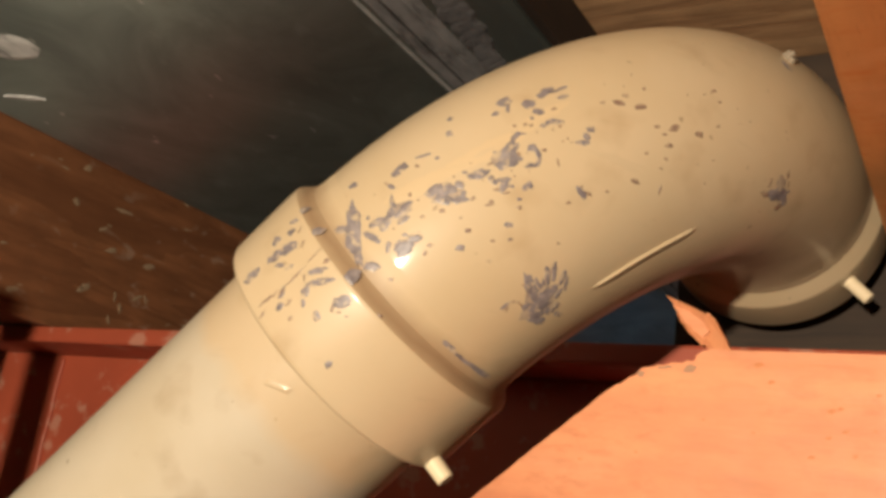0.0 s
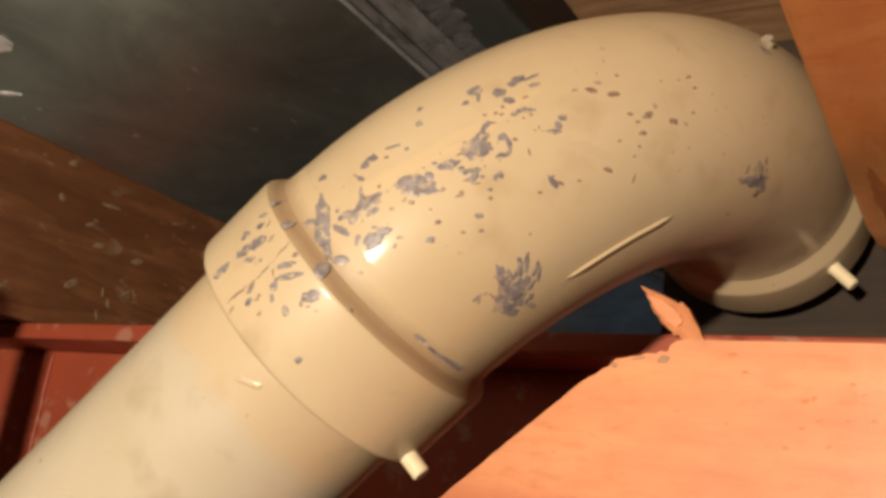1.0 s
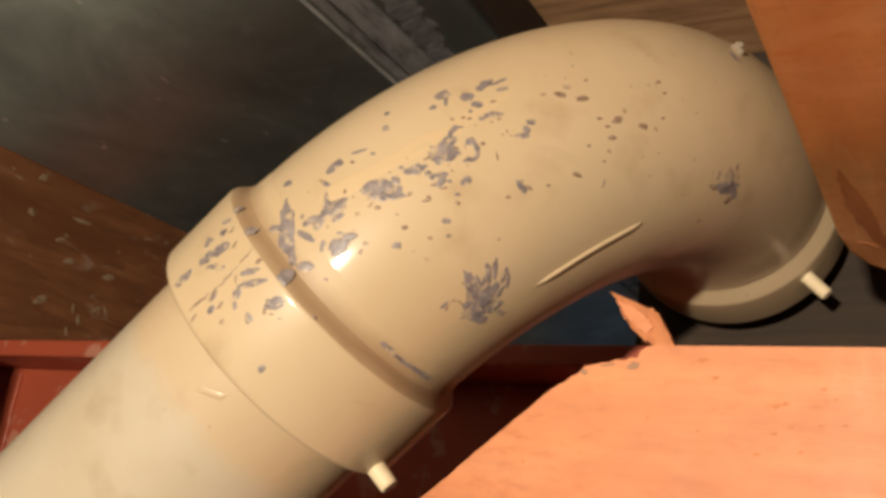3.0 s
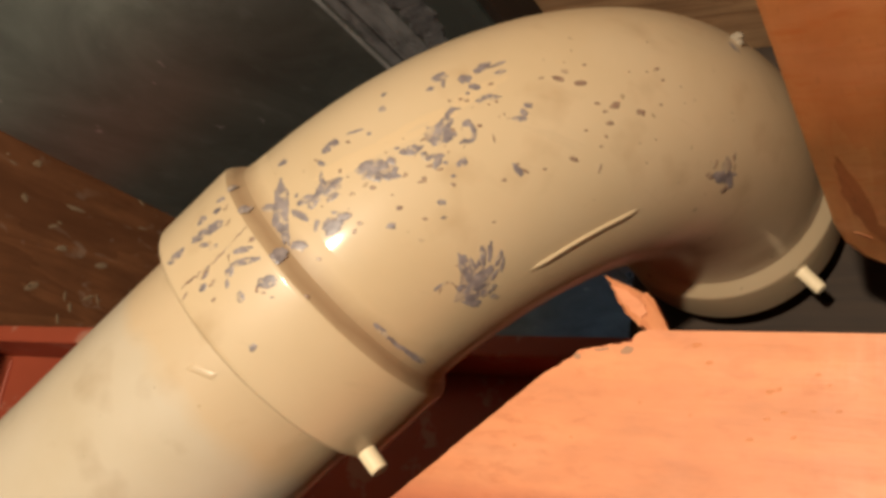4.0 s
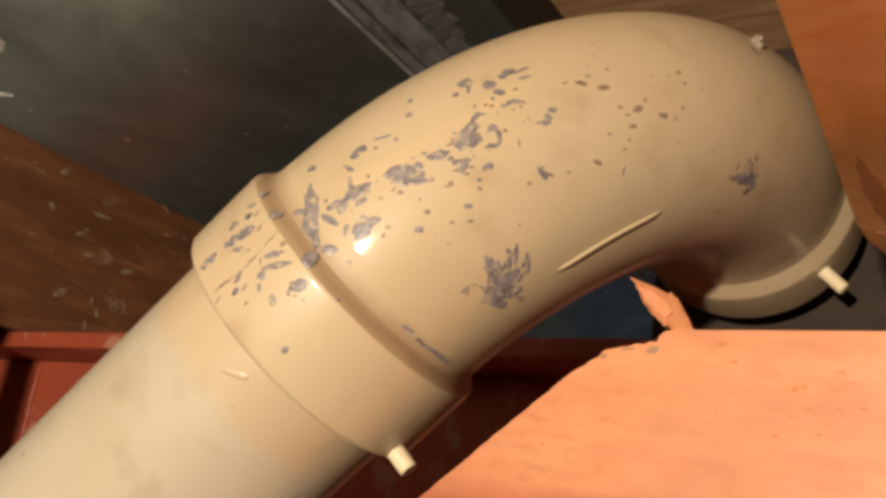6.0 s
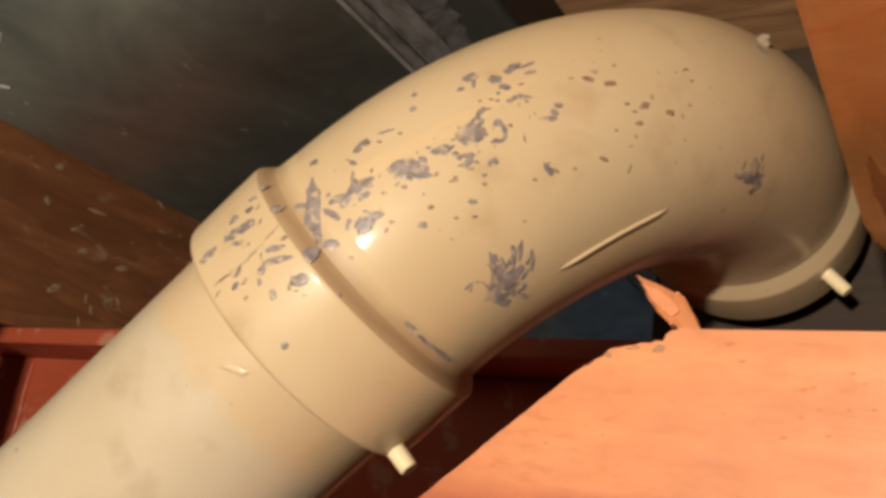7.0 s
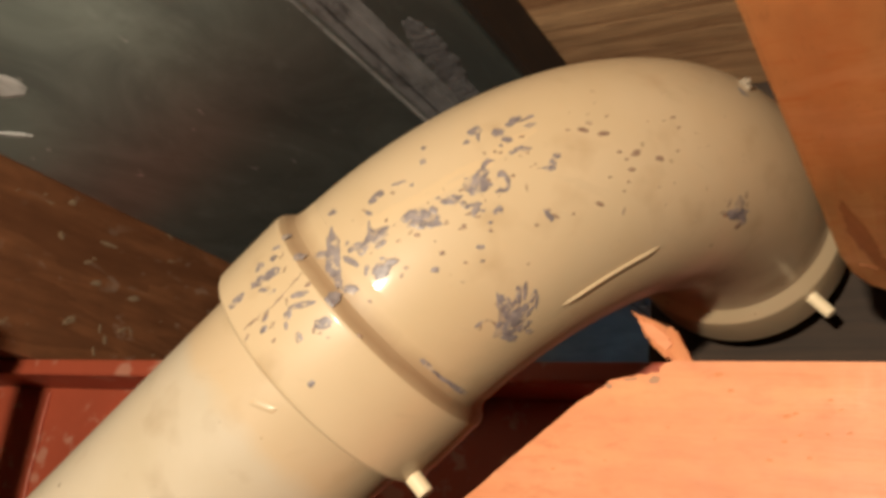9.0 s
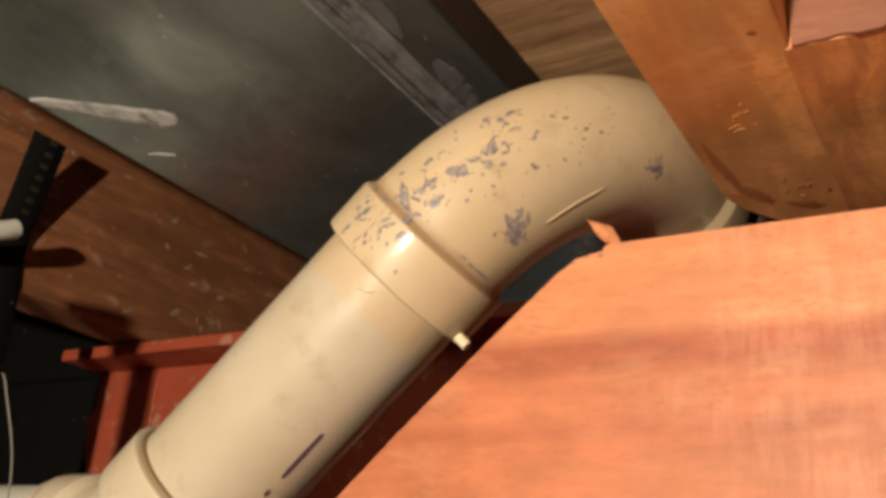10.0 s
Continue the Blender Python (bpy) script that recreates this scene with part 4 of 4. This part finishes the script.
# the lower fitting turns the fall of the pipe into a level run
LEVEL = Vector((-1, 0, 0))
coupling = thing("pipe_coupling", RIM - AXIS * 0.2, "cream plastic bend joining sloping and level pipes", "coupling")
start = RIM - AXIS * 0.195
turn_r, down = 0.070, -AXIS
up = (LEVEL - down * LEVEL.dot(down)).normalized()
knee = []
for i in range(17):
    a = math.acos(down.dot(LEVEL)) * i / 16
    knee.append((start + down * turn_r * math.sin(a) + up * turn_r * (1 - math.cos(a)), down * math.cos(a) + up * math.sin(a), BEND_R))
part("bend", sweep(knee), mat_fitting, coupling, smooth=True)
hub = part("socket", sweep(straight(RIM - AXIS * 0.1625, -AXIS, SOCKET_SKIN), 96), mat_fitting, coupling, smooth=True)
part("shoulder", sweep(straight(RIM - AXIS * 0.1625, -AXIS, SHOULDER_SKIN), 96), mat_fitting, hub, smooth=True)
# thin dark brown ring where the pipe enters the coupling
part("mouth_ring", sweep(straight(RIM - AXIS * 0.1628, AXIS, [(0.0, PIPE_R - 0.001), (0.0002, PIPE_R + 0.0026), (0.0020, PIPE_R + 0.0022), (0.0028, PIPE_R - 0.0005)]), 96), mat_mouth_ring, coupling, "dark brown ring at the coupling's mouth", True)
end = knee[-1][0]
part("socket", sweep(straight(end + LEVEL * 0.032, -LEVEL, [(0.0, SOCKET_R - 0.006), (0.0008, SOCKET_R), (0.0016, SOCKET_R), (0.025, SOCKET_R), (0.026, SOCKET_R), (0.027, SOCKET_R - 0.0004), (0.0315, BEND_R + 0.0003), (0.0325, BEND_R), (0.033, BEND_R - 0.002)]), 96), mat_fitting, coupling, smooth=True)
run = thing("level_pipe", end + LEVEL * 0.1, "off-white plastic pipe running level from the bend", "pipe")
part("tube", sweep(straight(end, LEVEL, [(0.028, PIPE_R), (1.2, PIPE_R)])), mat_white, run, smooth=True)

# ---- strap and cable by the old joist ----
def curve_tube(points, radius, sides=28, steps=10):
    """A round hose through smooth points."""
    pts = [Vector(p) for p in points]
    dense = []
    for i in range(len(pts) - 1):
        p0, p1, p2, p3 = pts[max(i - 1, 0)], pts[i], pts[i + 1], pts[min(i + 2, len(pts) - 1)]
        for k in range(steps):
            f = k / steps
            dense.append(0.5 * (2 * p1 + (p2 - p0) * f + (2 * p0 - 5 * p1 + 4 * p2 - p3) * f * f + (3 * p1 - p0 - 3 * p2 + p3) * f ** 3))
    dense.append(pts[-1])
    return sweep([(c, dense[min(i + 1, len(dense) - 1)] - dense[max(i - 1, 0)], radius) for i, c in enumerate(dense)], sides)


strap = thing("black_strap", (-0.46, -0.16, 2.04), "black woven strap with pale print hanging down the old joist", "strap")
STRAP = [(-0.436, -0.168, 2.156), (-0.450, -0.163, 2.130), (-0.462, -0.159, 2.105), (-0.470, -0.157, 2.085), (-0.4735, -0.155, 2.065), (-0.4737, -0.152, 2.043), (-0.4738, -0.150, 2.015), (-0.4738, -0.150, 1.985), (-0.4738, -0.150, 1.905)]


def ribbon(points, across, half, thick, steps=8):
    """A flat woven band through smooth points, with its width along across."""
    pts = [Vector(p) for p in points]
    line = []
    for i in range(len(pts) - 1):
        p0, p1, p2, p3 = pts[max(i - 1, 0)], pts[i], pts[i + 1], pts[min(i + 2, len(pts) - 1)]
        line += [0.5 * (2 * p1 + (p2 - p0) * f + (2 * p0 - 5 * p1 + 4 * p2 - p3) * f * f + (3 * p1 - p0 - 3 * p2 + p3) * f ** 3) for f in (k / steps for k in range(steps))]
    line.append(pts[-1])
    bm = bmesh.new()
    rows = []
    for i, c in enumerate(line):
        way = line[min(i + 1, len(line) - 1)] - line[max(i - 1, 0)]
        out = way.cross(across).normalized() * thick / 2
        rows.append([bm.verts.new(c + across * half * g + out * h) for g, h in ((-1, 0.4), (-0.94, 1), (0.94, 1), (1, 0.4), (1, -0.4), (0.94, -1), (-0.94, -1), (-1, -0.4))])
    for p, q in zip(rows, rows[1:]):
        for j in range(8):
            bm.faces.new((p[j], p[(j + 1) % 8], q[(j + 1) % 8], q[j]))
    bm.faces.new(rows[0][::-1])
    bm.faces.new(rows[-1])
    return bm


band = part("band", ribbon(STRAP, Vector((0, 1, 0)), 0.0150, 0.0022), mat_black, strap, smooth=True)
for i in range(7):
    low, high = Vector((-0.4362, -0.1655, 2.1520)), Vector((-0.4635, -0.1565, 2.1010))
    c = low.lerp(high, i / 6)
    part("print_bar", block(c + Vector((0.0004, -0.0026, -0.0016)), c + Vector((0.0024, 0.0032, 0.0014))), mat_print, band, "pale printed mark")

# out of view, added only to throw the upright stripe of shadow on the web
stack = thing("shadow_pipe", (-0.341, -0.316, 0.0), "unseen thin black pipe added to cast a shadow stripe on the beam", "pipe")
part("tube", sweep(straight((-0.341, -0.316, 2.008), Vector((0, 0, -1)), [(0.0, 0.010), (0.0008, 0.0115), (2.008, 0.0115)]), 32), mat_black, stack, smooth=True)
part("collar", sweep(straight((-0.341, -0.316, 2.015), Vector((0, 0, -1)), [(0.0, 0.011), (0.001, 0.0135), (0.020, 0.0135), (0.021, 0.0115)]), 32), mat_black, stack, "end collar", True)

cable = thing("white_cable", (-0.42, -0.23, 2.05), "white cable end beside the black strap", "cable")
part("sheath", curve_tube([(-0.430, -0.1809, 2.0719), (-0.430, -0.1926, 2.0657), (-0.432, -0.2159, 2.056), (-0.433, -0.238, 2.049)], 0.0072, 16), mat_white, cable, smooth=True)
wire = thing("thin_wire", (-0.301, -0.24, 1.9), "thin pale wire hanging beside the black strap", "wire")
part("strand", curve_tube([(-0.301, -0.2470, 1.9363), (-0.301, -0.2422, 1.9278), (-0.301, -0.2254, 1.8798), (-0.303, -0.222, 1.80)], 0.0006, 8), mat_wire, wire, smooth=True)
